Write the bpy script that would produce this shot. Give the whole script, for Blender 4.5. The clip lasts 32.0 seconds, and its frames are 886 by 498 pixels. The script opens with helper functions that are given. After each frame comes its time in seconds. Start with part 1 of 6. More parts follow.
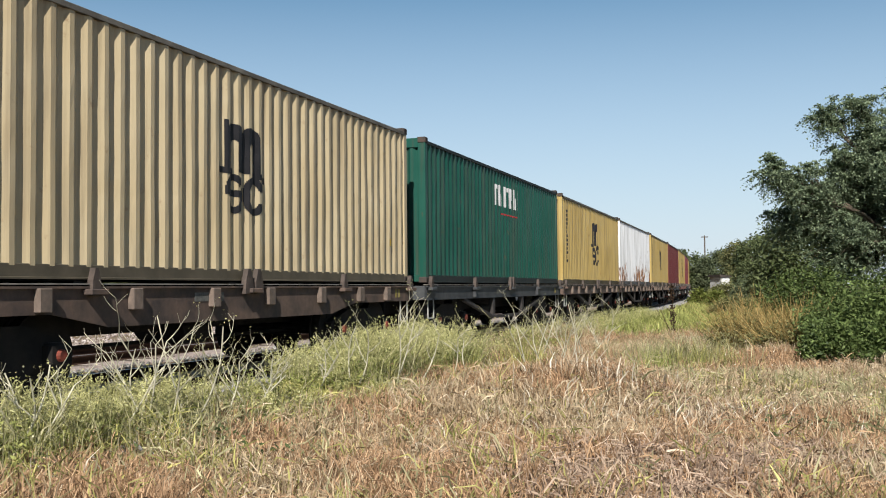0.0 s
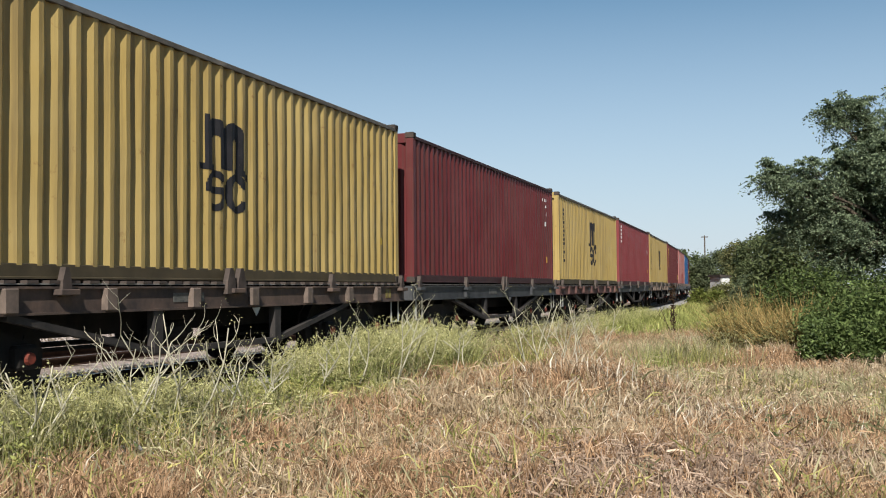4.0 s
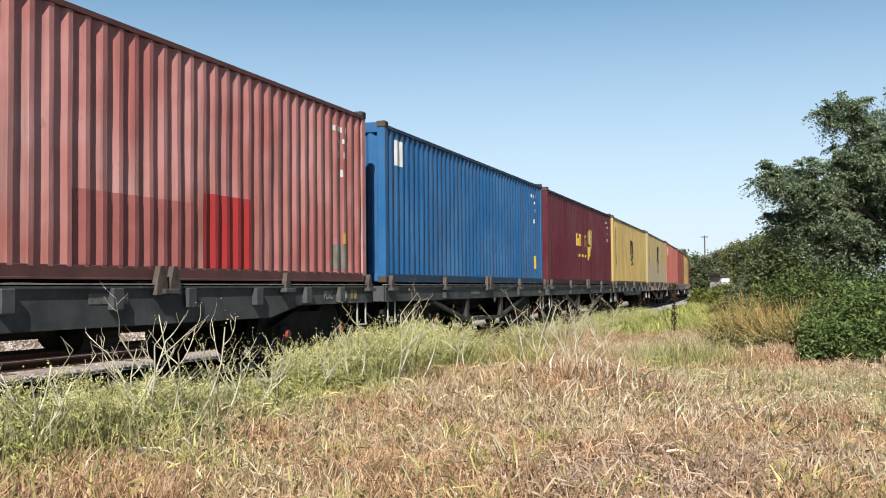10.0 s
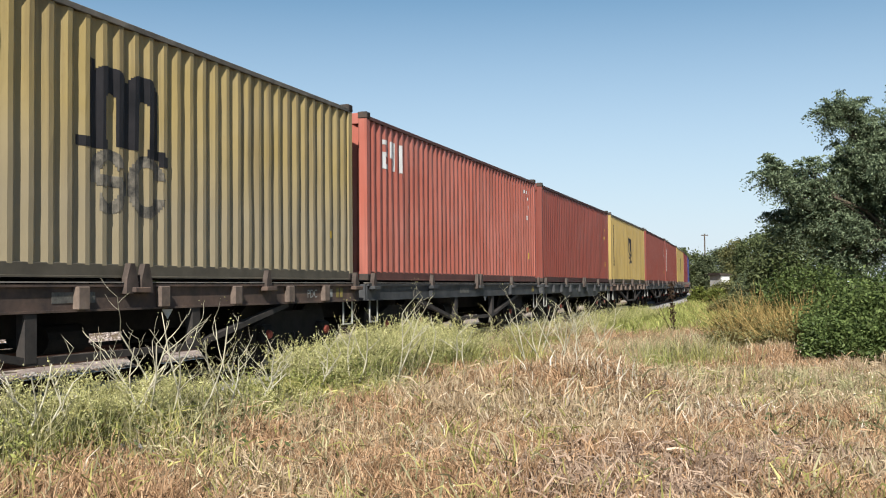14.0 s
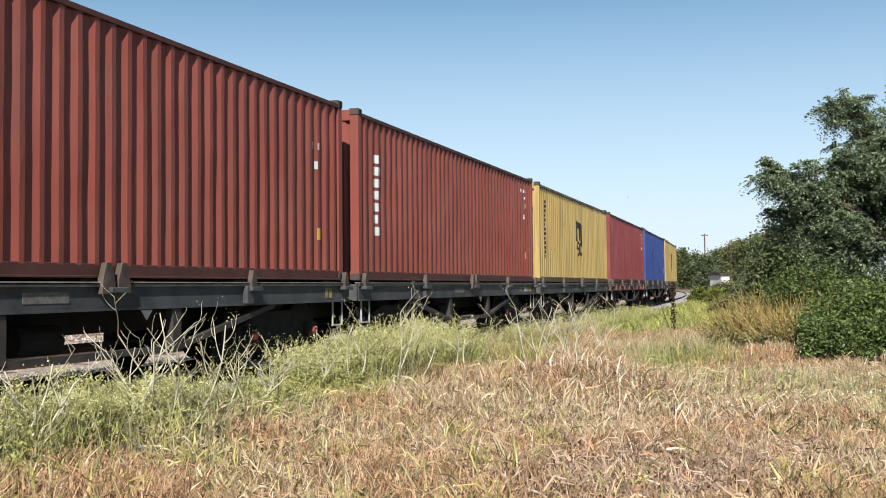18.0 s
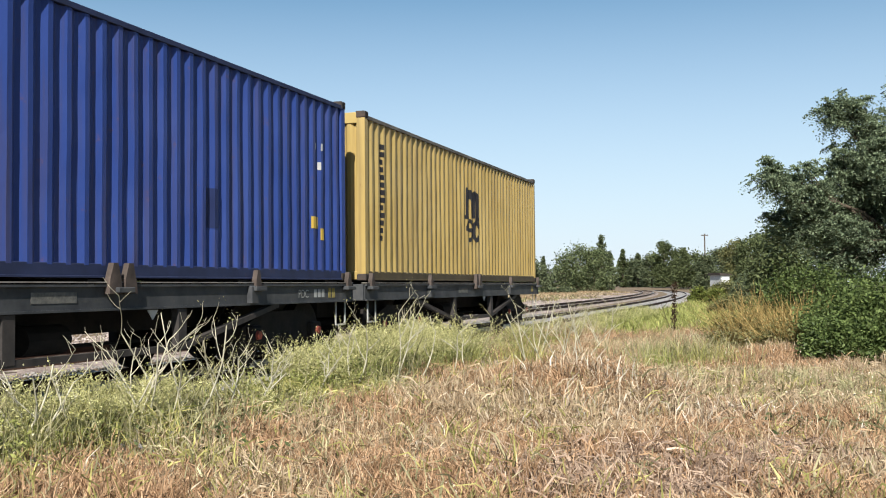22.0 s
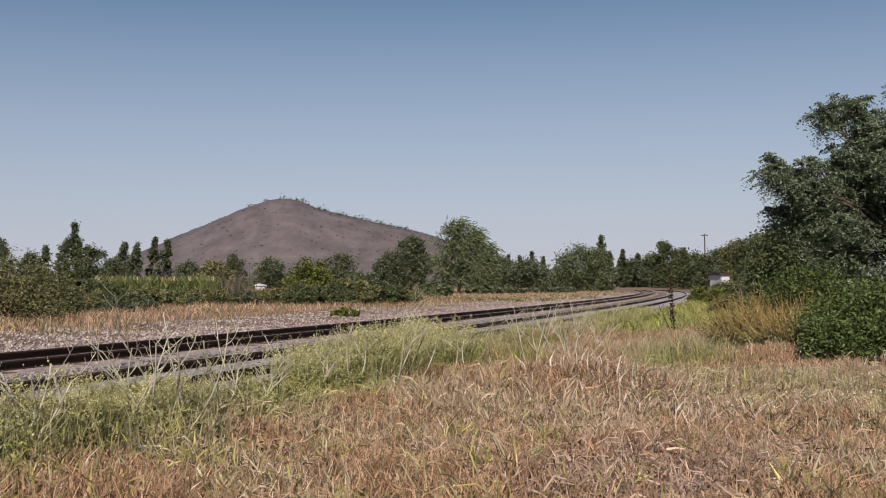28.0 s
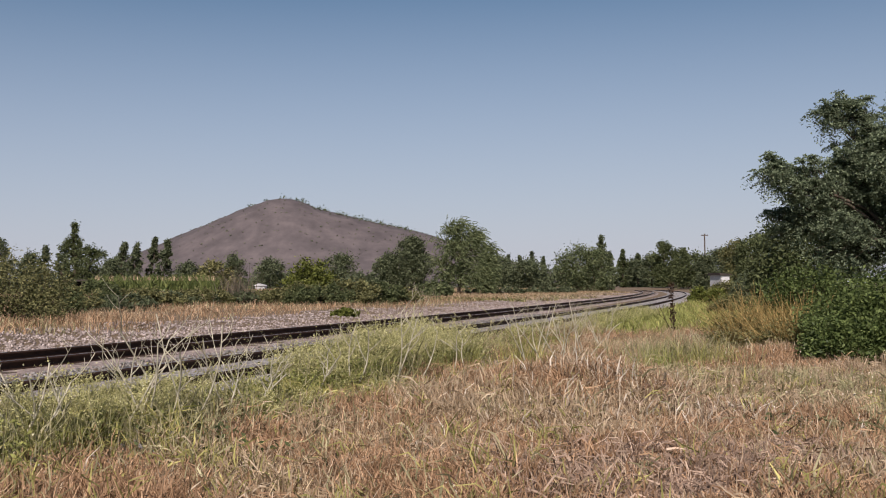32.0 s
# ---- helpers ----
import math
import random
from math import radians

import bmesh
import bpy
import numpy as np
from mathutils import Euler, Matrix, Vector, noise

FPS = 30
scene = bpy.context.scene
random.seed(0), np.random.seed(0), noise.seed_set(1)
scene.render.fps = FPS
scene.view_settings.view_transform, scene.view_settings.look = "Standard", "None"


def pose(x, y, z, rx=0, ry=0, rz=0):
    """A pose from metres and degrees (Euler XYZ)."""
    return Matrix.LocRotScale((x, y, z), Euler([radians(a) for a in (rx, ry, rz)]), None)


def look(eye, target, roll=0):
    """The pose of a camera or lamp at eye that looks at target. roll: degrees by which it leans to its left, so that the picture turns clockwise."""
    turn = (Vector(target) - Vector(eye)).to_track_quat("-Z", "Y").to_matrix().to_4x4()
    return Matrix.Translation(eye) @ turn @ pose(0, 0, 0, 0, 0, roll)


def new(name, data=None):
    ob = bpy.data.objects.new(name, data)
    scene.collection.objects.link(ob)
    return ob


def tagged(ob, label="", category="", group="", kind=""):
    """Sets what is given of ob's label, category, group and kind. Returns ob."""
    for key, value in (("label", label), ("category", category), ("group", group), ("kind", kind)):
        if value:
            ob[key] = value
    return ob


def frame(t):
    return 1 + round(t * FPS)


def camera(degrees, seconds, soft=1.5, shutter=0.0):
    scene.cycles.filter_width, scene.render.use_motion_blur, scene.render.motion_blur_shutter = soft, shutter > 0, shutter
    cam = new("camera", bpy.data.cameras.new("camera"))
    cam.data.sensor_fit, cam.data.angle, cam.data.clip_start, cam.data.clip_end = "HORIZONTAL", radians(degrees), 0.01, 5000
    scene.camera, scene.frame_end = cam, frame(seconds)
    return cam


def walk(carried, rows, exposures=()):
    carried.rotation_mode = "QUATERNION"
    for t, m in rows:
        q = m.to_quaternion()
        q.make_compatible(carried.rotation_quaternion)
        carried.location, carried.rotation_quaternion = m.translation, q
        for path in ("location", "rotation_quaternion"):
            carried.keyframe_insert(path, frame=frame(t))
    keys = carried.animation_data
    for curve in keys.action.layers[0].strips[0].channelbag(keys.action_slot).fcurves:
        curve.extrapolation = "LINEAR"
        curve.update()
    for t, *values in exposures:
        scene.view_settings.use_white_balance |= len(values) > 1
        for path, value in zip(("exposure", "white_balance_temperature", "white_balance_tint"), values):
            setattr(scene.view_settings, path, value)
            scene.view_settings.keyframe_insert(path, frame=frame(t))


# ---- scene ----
# ---- camera: it stands on the verge, and settles by a hair ----
cam = camera(46.9, 32.0, soft=1.05)
EYE = (0.0, 0.0, 1.5)
walk(cam, [(t, look(EYE, (0, 100, 1.5 + 100 * math.tan(a)), -0.544)) for t, a in
           ((0, 0.0391), (10.4, 0.0391), (12.6, 0.0374), (32, 0.0374))],
     exposures=((0, 0.82, 6320, 8), (1, 0.96, 6320, 8), (2, 0.88, 6320, 8), (3, 0.58, 6320, 8), (3.5, 0.62, 6320, 8), (5.5, 0.96, 6320, 8), (8, 0.96, 6320, 8),
                (10, 1.04, 6320, 8), (12, 1.08, 6320, 8), (14, 0.92, 6320, 8), (17, 0.98, 6320, 8), (18, 1.06, 6320, 8), (22, 1.02, 6320, 8), (23, 0.79, 6220, 8),
                (24, 0.28, 6060, 9), (25.5, 0.28, 6160, 13), (27.5, 0.30, 6560, 21), (32, 0.30, 6560, 21)))

# ---- world and sun: a clear sky, the sun behind the camera ----
SUN_UP = radians(40)
world = bpy.data.worlds.new("sky")
scene.world = world
world.use_nodes = True
wn = world.node_tree
sky = wn.nodes.new("ShaderNodeTexSky")
sky.sky_type, sky.sun_disc = "NISHITA", False
sky.sun_elevation, sky.sun_rotation = SUN_UP, radians(185)
# pale haze towards the horizon, all round
wtc = wn.nodes.new("ShaderNodeTexCoord")
wsep = wn.nodes.new("ShaderNodeSeparateXYZ")
wramp = wn.nodes.new("ShaderNodeValToRGB")
wmix = wn.nodes.new("ShaderNodeMix")
wmix.data_type = "RGBA"
for e, (p, v) in zip(wramp.color_ramp.elements, ((0.0, 0.85), (0.28, 0.0))):
    e.position, e.color = p, (v, v, v, 1)
wn.links.new(wtc.outputs["Generated"], wsep.inputs[0])
wn.links.new(wsep.outputs["Z"], wramp.inputs["Fac"])
wn.links.new(wramp.outputs["Color"], wmix.inputs[0])
wn.links.new(sky.outputs["Color"], wmix.inputs[6])
wmix.inputs[7].default_value = (8.5, 7.75, 9.2, 1)
wtone = wn.nodes.new("ShaderNodeMix")
wtone.data_type, wtone.blend_type = "RGBA", "MULTIPLY"
wtone.inputs[0].default_value, wtone.inputs[7].default_value = 1.0, (0.865, 1.02, 1.02, 1)
wn.links.new(wmix.outputs[2], wtone.inputs[6])
wn.links.new(wtone.outputs[2], wn.nodes["Background"].inputs["Color"])
sky.air_density, sky.dust_density, sky.ozone_density = 1.0, 0.25, 1.2
wn.nodes["Background"].inputs["Strength"].default_value = 0.0525
sun = new("sun", bpy.data.lights.new("sun", "SUN"))
sun.data.energy, sun.data.angle, sun.data.color = 5.0, radians(0.53), (1.0, 0.945, 0.86)
sun.matrix_world = look((-0.0892 * math.cos(SUN_UP) * 50, -0.996 * 50 * math.cos(SUN_UP), 50 * math.sin(SUN_UP)), (0, 0, 0))

# ---- the line: one long bend to the left ----
TH0, KAPPA, S0, RAMP, OFF = 0.3475, 0.000884, -28.0, 12.0, 7.004 + 1.219
RAIL, DECK, CBOT = 0.407, 1.562, 1.6226     # rail top, wagon deck, container foot
GAUGE, SPACING = 1.676, 4.506
PITCH, CL, CW, CH = 12.951, 12.192, 2.438, 2.896
STEP = 0.5
_xs, _ys, _hs = [], [], []


def lay_line():
    """Centre line of the near track, sampled from s=-520 to s=700 m."""
    n0 = int(520 / STEP)
    x, y, h = -OFF * math.cos(TH0), OFF * math.sin(TH0), TH0
    fx, fy, fh = [x], [y], [h]
    for i in range(int(700 / STEP)):
        s = (i + 0.5) * STEP
        h -= KAPPA * min(max((s - S0) / RAMP, 0), 1) * STEP
        x, y = x + math.sin(h) * STEP, y + math.cos(h) * STEP
        fx.append(x), fy.append(y), fh.append(h)
    x, y, h = fx[0], fy[0], TH0
    for i in range(n0):
        s = -(i + 0.5) * STEP
        x, y = x - math.sin(h) * STEP, y - math.cos(h) * STEP
        h += KAPPA * min(max((s - S0) / RAMP, 0), 1) * STEP
        _xs.insert(0, x), _ys.insert(0, y), _hs.insert(0, h)
    _xs.extend(fx), _ys.extend(fy), _hs.extend(fh)


lay_line()
LX, LY, LH = np.array(_xs), np.array(_ys), np.array(_hs)
LS = np.arange(len(LX)) * STEP - 520


def on_line(s, off=0.0):
    """Place and heading at s metres along the near track, off metres to the far side."""
    h = float(np.interp(s, LS, LH))
    return (float(np.interp(s, LS, LX)) - off * math.cos(h), float(np.interp(s, LS, LY)) + off * math.sin(h), h)


def from_line(x, y):
    """For arrays of places: distance from the near track's centre line, positive on the camera's side."""
    sel = slice(None, None, 8)
    px, py, ph, ps = LX[sel], LY[sel], LH[sel], LS[sel]
    d = np.empty(x.shape)
    st = np.empty(x.shape)
    for a in range(0, len(x), 20000):
        xx, yy = x[a:a + 20000, None], y[a:a + 20000, None]
        k = np.argmin((xx - px) ** 2 + (yy - py) ** 2, axis=1)
        dx, dy = xx[:, 0] - px[k], yy[:, 0] - py[k]
        d[a:a + 20000] = dx * np.cos(ph[k]) - dy * np.sin(ph[k])
        st[a:a + 20000] = ps[k] + dx * np.sin(ph[k]) + dy * np.cos(ph[k])
    return d, st


def smooth(a, b, x):
    u = np.clip((x - a) / (b - a), 0, 1)
    return u * u * (3 - 2 * u)


def ground_z(x, y):
    """Height of the ground for arrays of places."""
    x, y = np.asarray(x, float), np.asarray(y, float)
    d, st = from_line(x, y)
    bed = RAIL - 0.20
    near = bed - (bed - 0.02) * smooth(1.9, 3.9, d)
    far = bed + 0.2 * smooth(8.0, 14.0, -d) + 0.85 * smooth(14, 45, -d)
    z = np.where(d > -1.5, near, far)
    bump = 0.05 * np.sin(x * 0.9 + 1.3 * np.sin(y * 0.7)) + 0.04 * np.sin(y * 1.7 + x * 0.4)
    away = np.where(d > 0, smooth(2.6, 5, d), smooth(8, 12, -d)) * (1 - smooth(50, 110, np.hypot(x, y)))
    heap = 0.3 * np.exp(-((x - 1.9) ** 2 + (y - 13.0) ** 2) / 1.5) + 0.12 * np.exp(-((x - 0.2) ** 2 + (y - 13.5) ** 2) / 4.0)
    z = np.where(np.hypot(x, y) > 260, 0.9 + 0 * z, z) + heap
    return z + bump * away


# ---- helpers for meshes ----
def mesh_of(name, verts, faces, mats, smooth_faces=False, idx=None):
    me = bpy.data.meshes.new(name)
    me.from_pydata([tuple(v) for v in verts], [], faces)
    for m in (mats if isinstance(mats, (list, tuple)) else [mats]):
        me.materials.append(m)
    if idx is not None:
        me.polygons.foreach_set("material_index", idx)
    if smooth_faces:
        me.polygons.foreach_set("use_smooth", [True] * len(me.polygons))
    me.update()
    return me


def quick_mesh(name, co, quads, mats, mat_idx=None, smooth_faces=False):
    """A mesh of many quads from numpy arrays: co (n, 3), quads (m, 4)."""
    me = bpy.data.meshes.new(name)
    m = len(quads)
    me.vertices.add(len(co))
    me.vertices.foreach_set("co", np.asarray(co, np.float32).ravel())
    me.loops.add(m * quads.shape[1])
    me.loops.foreach_set("vertex_index", np.asarray(quads, np.int32).ravel())
    me.polygons.add(m)
    me.polygons.foreach_set("loop_start", np.arange(m, dtype=np.int32) * quads.shape[1])
    for mt in (mats if isinstance(mats, (list, tuple)) else [mats]):
        me.materials.append(mt)
    if mat_idx is not None:
        me.polygons.foreach_set("material_index", np.asarray(mat_idx, np.int32))
    if smooth_faces:
        me.polygons.foreach_set("use_smooth", np.ones(m, bool))
    me.update(calc_edges=True)
    return me


def part(name, data, parent, label="", m=None):
    """Links a mesh (or a bmesh with its material set) as one object under a thing."""
    ob = new(name, data)
    ob.parent = parent
    if m is not None:
        ob.matrix_basis = m
    if label:
        ob["label"] = label
    return ob


def thing(name, label, category, group="", kind="", m=None):
    ob = new(name)
    ob.empty_display_size = 0.3
    if m is not None:
        ob.matrix_basis = m
    return tagged(ob, label, category, group, kind)


def bm_mesh(name, bm, mat, smooth_faces=False):
    me = bpy.data.meshes.new(name)
    bm.to_mesh(me)
    bm.free()
    me.materials.append(mat)
    if smooth_faces:
        me.polygons.foreach_set("use_smooth", [True] * len(me.polygons))
    return me


def add_box(bm, lo, hi, bevel=0.0, m=None):
    lo, hi = Vector(lo), Vector(hi)
    g = bmesh.ops.create_cube(bm, size=1.0, matrix=Matrix.Translation((lo + hi) / 2) @ Matrix.Diagonal((*(hi - lo), 1)))
    if bevel:
        es = list({e for v in g["verts"] for e in v.link_edges})
        r = bmesh.ops.bevel(bm, geom=es, offset=bevel, segments=1, affect="EDGES", profile=0.5)
        vs = list({v for f in r["faces"] for v in f.verts} | {v for v in g["verts"] if v.is_valid})
    else:
        vs = g["verts"]
    if m is not None:
        bmesh.ops.transform(bm, matrix=m, verts=vs)
    return vs


def box(name, lo, hi, mat, bevel=0.0):
    bm = bmesh.new()
    add_box(bm, lo, hi, bevel)
    return bm_mesh(name, bm, mat)


def bar(bm, a, b, w, h=None):
    """A square or flat bar from a to b."""
    a, b = Vector(a), Vector(b)
    d = b - a
    q = d.to_track_quat("X", "Z").to_matrix().to_4x4()
    h = h or w
    bmesh.ops.create_cube(bm, size=1.0, matrix=Matrix.Translation((a + b) / 2) @ q @ Matrix.Diagonal((d.length, w, h, 1)))


def tube(bm, a, b, r0, r1=None, seg=10):
    a, b = Vector(a), Vector(b)
    d = b - a
    q = d.to_track_quat("Z", "Y").to_matrix().to_4x4()
    bmesh.ops.create_cone(bm, cap_ends=True, segments=seg, radius1=r0, radius2=r0 if r1 is None else r1, depth=d.length,
                          matrix=Matrix.Translation((a + b) / 2) @ q)


def prism(name, outline, t0, t1, mat, axis="y"):
    """A plate cut to an outline in x and z, from t0 to t1 across."""
    n = len(outline)
    vs = [(x, t0, z) for x, z in outline] + [(x, t1, z) for x, z in outline]
    fs = [tuple(range(n)), tuple(range(2 * n - 1, n - 1, -1))]
    fs += [(i + n, (i + 1) % n + n, (i + 1) % n, i) for i in range(n)]
    me = mesh_of(name, vs, fs, mat)
    bm = bmesh.new()
    bm.from_mesh(me)
    bmesh.ops.recalc_face_normals(bm, faces=bm.faces)
    bm.to_mesh(me)
    bm.free()
    return me


# ---- materials ----
def material(name, rough=0.7, metal=0.0):
    m = bpy.data.materials.new(name)
    m.use_nodes = True
    nt = m.node_tree
    b = nt.nodes["Principled BSDF"]
    b.inputs["Roughness"].default_value, b.inputs["Metallic"].default_value = rough, metal
    return m, nt, b


def node(nt, kind, **values):
    n = nt.nodes.new(kind)
    for key, v in values.items():
        n.inputs[key.replace("_", " ")].default_value = v
    return n


def coords(nt, scale=(1, 1, 1), where="Object"):
    tc = nt.nodes.new("ShaderNodeTexCoord")
    mp = nt.nodes.new("ShaderNodeMapping")
    mp.inputs["Scale"].default_value = scale
    nt.links.new(tc.outputs[where], mp.inputs["Vector"])
    return mp.outputs["Vector"]


def noise_tex(nt, vec, scale, detail=4, rough=0.55):
    n = node(nt, "ShaderNodeTexNoise", Scale=scale, Detail=detail, Roughness=rough)
    if vec is not None:
        nt.links.new(vec, n.inputs["Vector"])
    return n.outputs["Fac"]


def ramp(nt, fac, stops):
    r = nt.nodes.new("ShaderNodeValToRGB")
    els = r.color_ramp.elements
    while len(els) < len(stops):
        els.new(0.5)
    for e, (p, c) in zip(els, stops):
        e.position = p
        e.color = (*c, 1) if not isinstance(c, (int, float)) else (c, c, c, 1)
    nt.links.new(fac, r.inputs["Fac"])
    return r.outputs["Color"]


def mix(nt, fac, a, b, mode="MIX"):
    n = nt.nodes.new("ShaderNodeMix")
    n.data_type, n.blend_type = "RGBA", mode
    for sock, v in ((n.inputs[0], fac), (n.inputs[6], a), (n.inputs[7], b)):
        if isinstance(v, bpy.types.NodeSocket):
            nt.links.new(v, sock)
        elif isinstance(v, (int, float)):
            sock.default_value = v
        else:
            sock.default_value = (*v, 1)
    return n.outputs[2]


def maths(nt, op, a, b=0.0):
    n = nt.nodes.new("ShaderNodeMath")
    n.operation = op
    for sock, v in zip(n.inputs, (a, b)):
        if isinstance(v, bpy.types.NodeSocket):
            nt.links.new(v, sock)
        else:
            sock.default_value = v
    return n.outputs[0]


def bump(nt, b, height, strength=0.3, distance=0.01):
    n = node(nt, "ShaderNodeBump", Strength=strength, Distance=distance)
    nt.links.new(height, n.inputs["Height"])
    nt.links.new(n.outputs["Normal"], b.inputs["Normal"])


def island(nt):
    return nt.nodes.new("ShaderNodeNewGeometry").outputs["Random Per Island"]


def per_object(nt):
    return nt.nodes.new("ShaderNodeObjectInfo").outputs["Random"]


def paint(name, rgb, dirt=(0.06, 0.042, 0.032), rust=0.35, fade=0.15, rough=0.5, chalk=(0.43, 0.4, 0.36)):
    """Old sprayed paint on steel sheet: faded patches, dirt run down from the top, rust specks."""
    m, nt, b = material(name, rough)
    v = coords(nt)
    shift = nt.nodes.new("ShaderNodeVectorMath")
    shift.operation = "ADD"
    nt.links.new(v, shift.inputs[0])
    nt.links.new(maths(nt, "MULTIPLY", per_object(nt), 50.0), shift.inputs[1])
    v = shift.outputs[0]
    st = nt.nodes.new("ShaderNodeMapping")
    st.inputs["Scale"].default_value = (9, 9, 0.35)
    nt.links.new(v, st.inputs["Vector"])
    streak = noise_tex(nt, st.outputs["Vector"], 1.0, 5)
    cloud = noise_tex(nt, v, 0.8, 3)
    col = mix(nt, ramp(nt, cloud, ((0.4, 0.0), (0.75, fade))), rgb, chalk)
    col = mix(nt, ramp(nt, streak, ((0.48, 0.0), (0.8, 0.65))), col, dirt)
    specks = noise_tex(nt, v, 5.0, 8, 0.7)
    spots = ramp(nt, specks, ((0.62, 0.0), (0.7, rust)))
    col = mix(nt, spots, col, (0.13, 0.05, 0.02))
    nt.links.new(col, b.inputs["Base Color"])
    b.inputs["Specular IOR Level"].default_value = 0.2
    bump(nt, b, noise_tex(nt, v, 2.2, 5), 0.4, 0.02)
    return m


def simple(name, stops, scale=6.0, rough=0.7, metal=0.0, detail=6, bumpy=0.3, dist=0.01, stretch=(1, 1, 1)):
    m, nt, b = material(name, rough, metal)
    v = coords(nt, stretch)
    n = noise_tex(nt, v, scale, detail, 0.65)
    nt.links.new(ramp(nt, n, stops), b.inputs["Base Color"])
    b.inputs["Specular IOR Level"].default_value = 0.5 if metal else 0.2
    if bumpy:
        bump(nt, b, noise_tex(nt, v, scale * 3, 4), bumpy, dist)
    return m


PAINTS = {
    "cream": paint("cream paint", (0.382, 0.302, 0.184), fade=0.3, chalk=(0.54, 0.475, 0.346)),
    "yellow": paint("ochre yellow paint", (0.315, 0.222, 0.074), rust=0.6, fade=0.25, chalk=(0.446, 0.36, 0.18)),
    "green": paint("bottle green paint", (0.0064, 0.054, 0.038), fade=0.12, chalk=(0.072, 0.18, 0.144)),
    "white": paint("chalky white paint", (0.405, 0.405, 0.405), rust=0.5, chalk=(0.504, 0.49, 0.475)),
    "oxblood": paint("oxblood paint", (0.0878, 0.0145, 0.0156), chalk=(0.252, 0.108, 0.101)),
    "red": paint("brown red paint", (0.163, 0.0405, 0.03), chalk=(0.288, 0.13, 0.108)),
    "crimson": paint("faded crimson paint", (0.156, 0.0285, 0.0311), chalk=(0.324, 0.158, 0.158)),
    "pink": paint("bleached red paint", (0.259, 0.09, 0.0792), fade=0.5, chalk=(0.49, 0.302, 0.288)),
    "salmon": paint("salmon red paint", (0.302, 0.09, 0.0648), fade=0.3, chalk=(0.396, 0.202, 0.173)),
    "blue": paint("sea blue paint", (0.0114, 0.0727, 0.186), chalk=(0.144, 0.252, 0.36)),
    "royal": paint("royal blue paint", (0.0202, 0.0418, 0.169), chalk=(0.108, 0.144, 0.36)),
    "maroon": paint("maroon paint", (0.0622, 0.00622, 0.0125), chalk=(0.18, 0.072, 0.0864)),
}


def stained(name, rgb, kind):
    """Paint with its own history: rust eaten in from below, or a bleached lower half."""
    m = paint(name, rgb, rust=0.2)
    nt = m.node_tree
    b = nt.nodes["Principled BSDF"]
    col = b.inputs["Base Color"].links[0].from_socket
    v = coords(nt)
    sep = nt.nodes.new("ShaderNodeSeparateXYZ")
    nt.links.new(v, sep.inputs[0])
    if kind == "rust":
        st = coords(nt, (6, 6, 2.0))
        n = noise_tex(nt, st, 0.9, 8, 0.7)
        reach = ramp(nt, maths(nt, "MULTIPLY", sep.outputs["Z"], 0.345), ((0.05, 0.22), (0.55, 0.0), (0.9, 0.0)))
        patch = ramp(nt, noise_tex(nt, coords(nt, (0.45, 0.45, 0.5)), 1.0, 2), ((0.42, 0.0), (0.62, 0.16)))
        n = maths(nt, "ADD", n, patch)
        mask = ramp(nt, maths(nt, "ADD", n, reach), ((0.765, 0.0), (0.83, 1.0)))
        tone = ramp(nt, noise_tex(nt, v, 7.0, 6), ((0.35, (0.045, 0.02, 0.012)), (0.5, (0.16, 0.065, 0.022)), (0.66, (0.34, 0.18, 0.07))))
        col = mix(nt, mask, col, tone)
    else:
        edge = maths(nt, "ADD", maths(nt, "MULTIPLY", sep.outputs["Z"], 0.345), maths(nt, "MULTIPLY", noise_tex(nt, coords(nt, (2, 2, 0.4)), 1.2, 4), 0.16))
        col = mix(nt, ramp(nt, edge, ((0.36, 0.8), (0.7, 0.05))), col, (0.223, 0.189, 0.133))
    nt.links.new(col, b.inputs["Base Color"])
    return m


PAINTS["white"] = stained("rust eaten white paint", (0.576, 0.576, 0.59), "rust")
PAINTS["faded"] = stained("yellow paint bleached below", (0.274, 0.205, 0.0792), "bleach")
BLACK = simple("black stencil paint", ((0.3, (0.00864, 0.00864, 0.0101)), (0.75, (0.0252, 0.023, 0.0252))), 3.0, 0.6)
WHITE = simple("white stencil paint", ((0.3, (0.518, 0.518, 0.518)), (0.75, (0.36, 0.346, 0.331))), 4.0, 0.6)
GOLD = simple("yellow stencil paint", ((0.3, (0.518, 0.346, 0.0432)), (0.75, (0.36, 0.245, 0.0576))), 4.0, 0.6)
DULL = simple("worn steel", ((0.3, (0.0259, 0.0194, 0.0166)), (0.55, (0.0446, 0.0367, 0.0324)), (0.8, (0.0864, 0.0504, 0.0324))), 5.0, 0.75, 0.0)
SILL_BLACK = simple("blackened wagon paint", ((0.35, (0.03, 0.032, 0.035)), (0.6, (0.055, 0.056, 0.058)), (0.85, (0.11, 0.092, 0.075))), 3.0, 0.6)
SILL_RUST = simple("rusty wagon paint", ((0.3, (0.0432, 0.0346, 0.0317)), (0.55, (0.0936, 0.0648, 0.0518)), (0.85, (0.18, 0.119, 0.0864))), 3.0, 0.75)
SILL_RED = simple("dull red wagon paint", ((0.3, (0.045, 0.026, 0.024)), (0.55, (0.095, 0.048, 0.042)), (0.85, (0.16, 0.095, 0.075))), 3.0, 0.7)
# almost black: the shade beneath the wagons is put into this colour
UNDER = simple("shade-dark iron", ((0.3, (0.006, 0.006, 0.006)), (0.8, (0.022, 0.018, 0.015))), 4.0, 0.85)
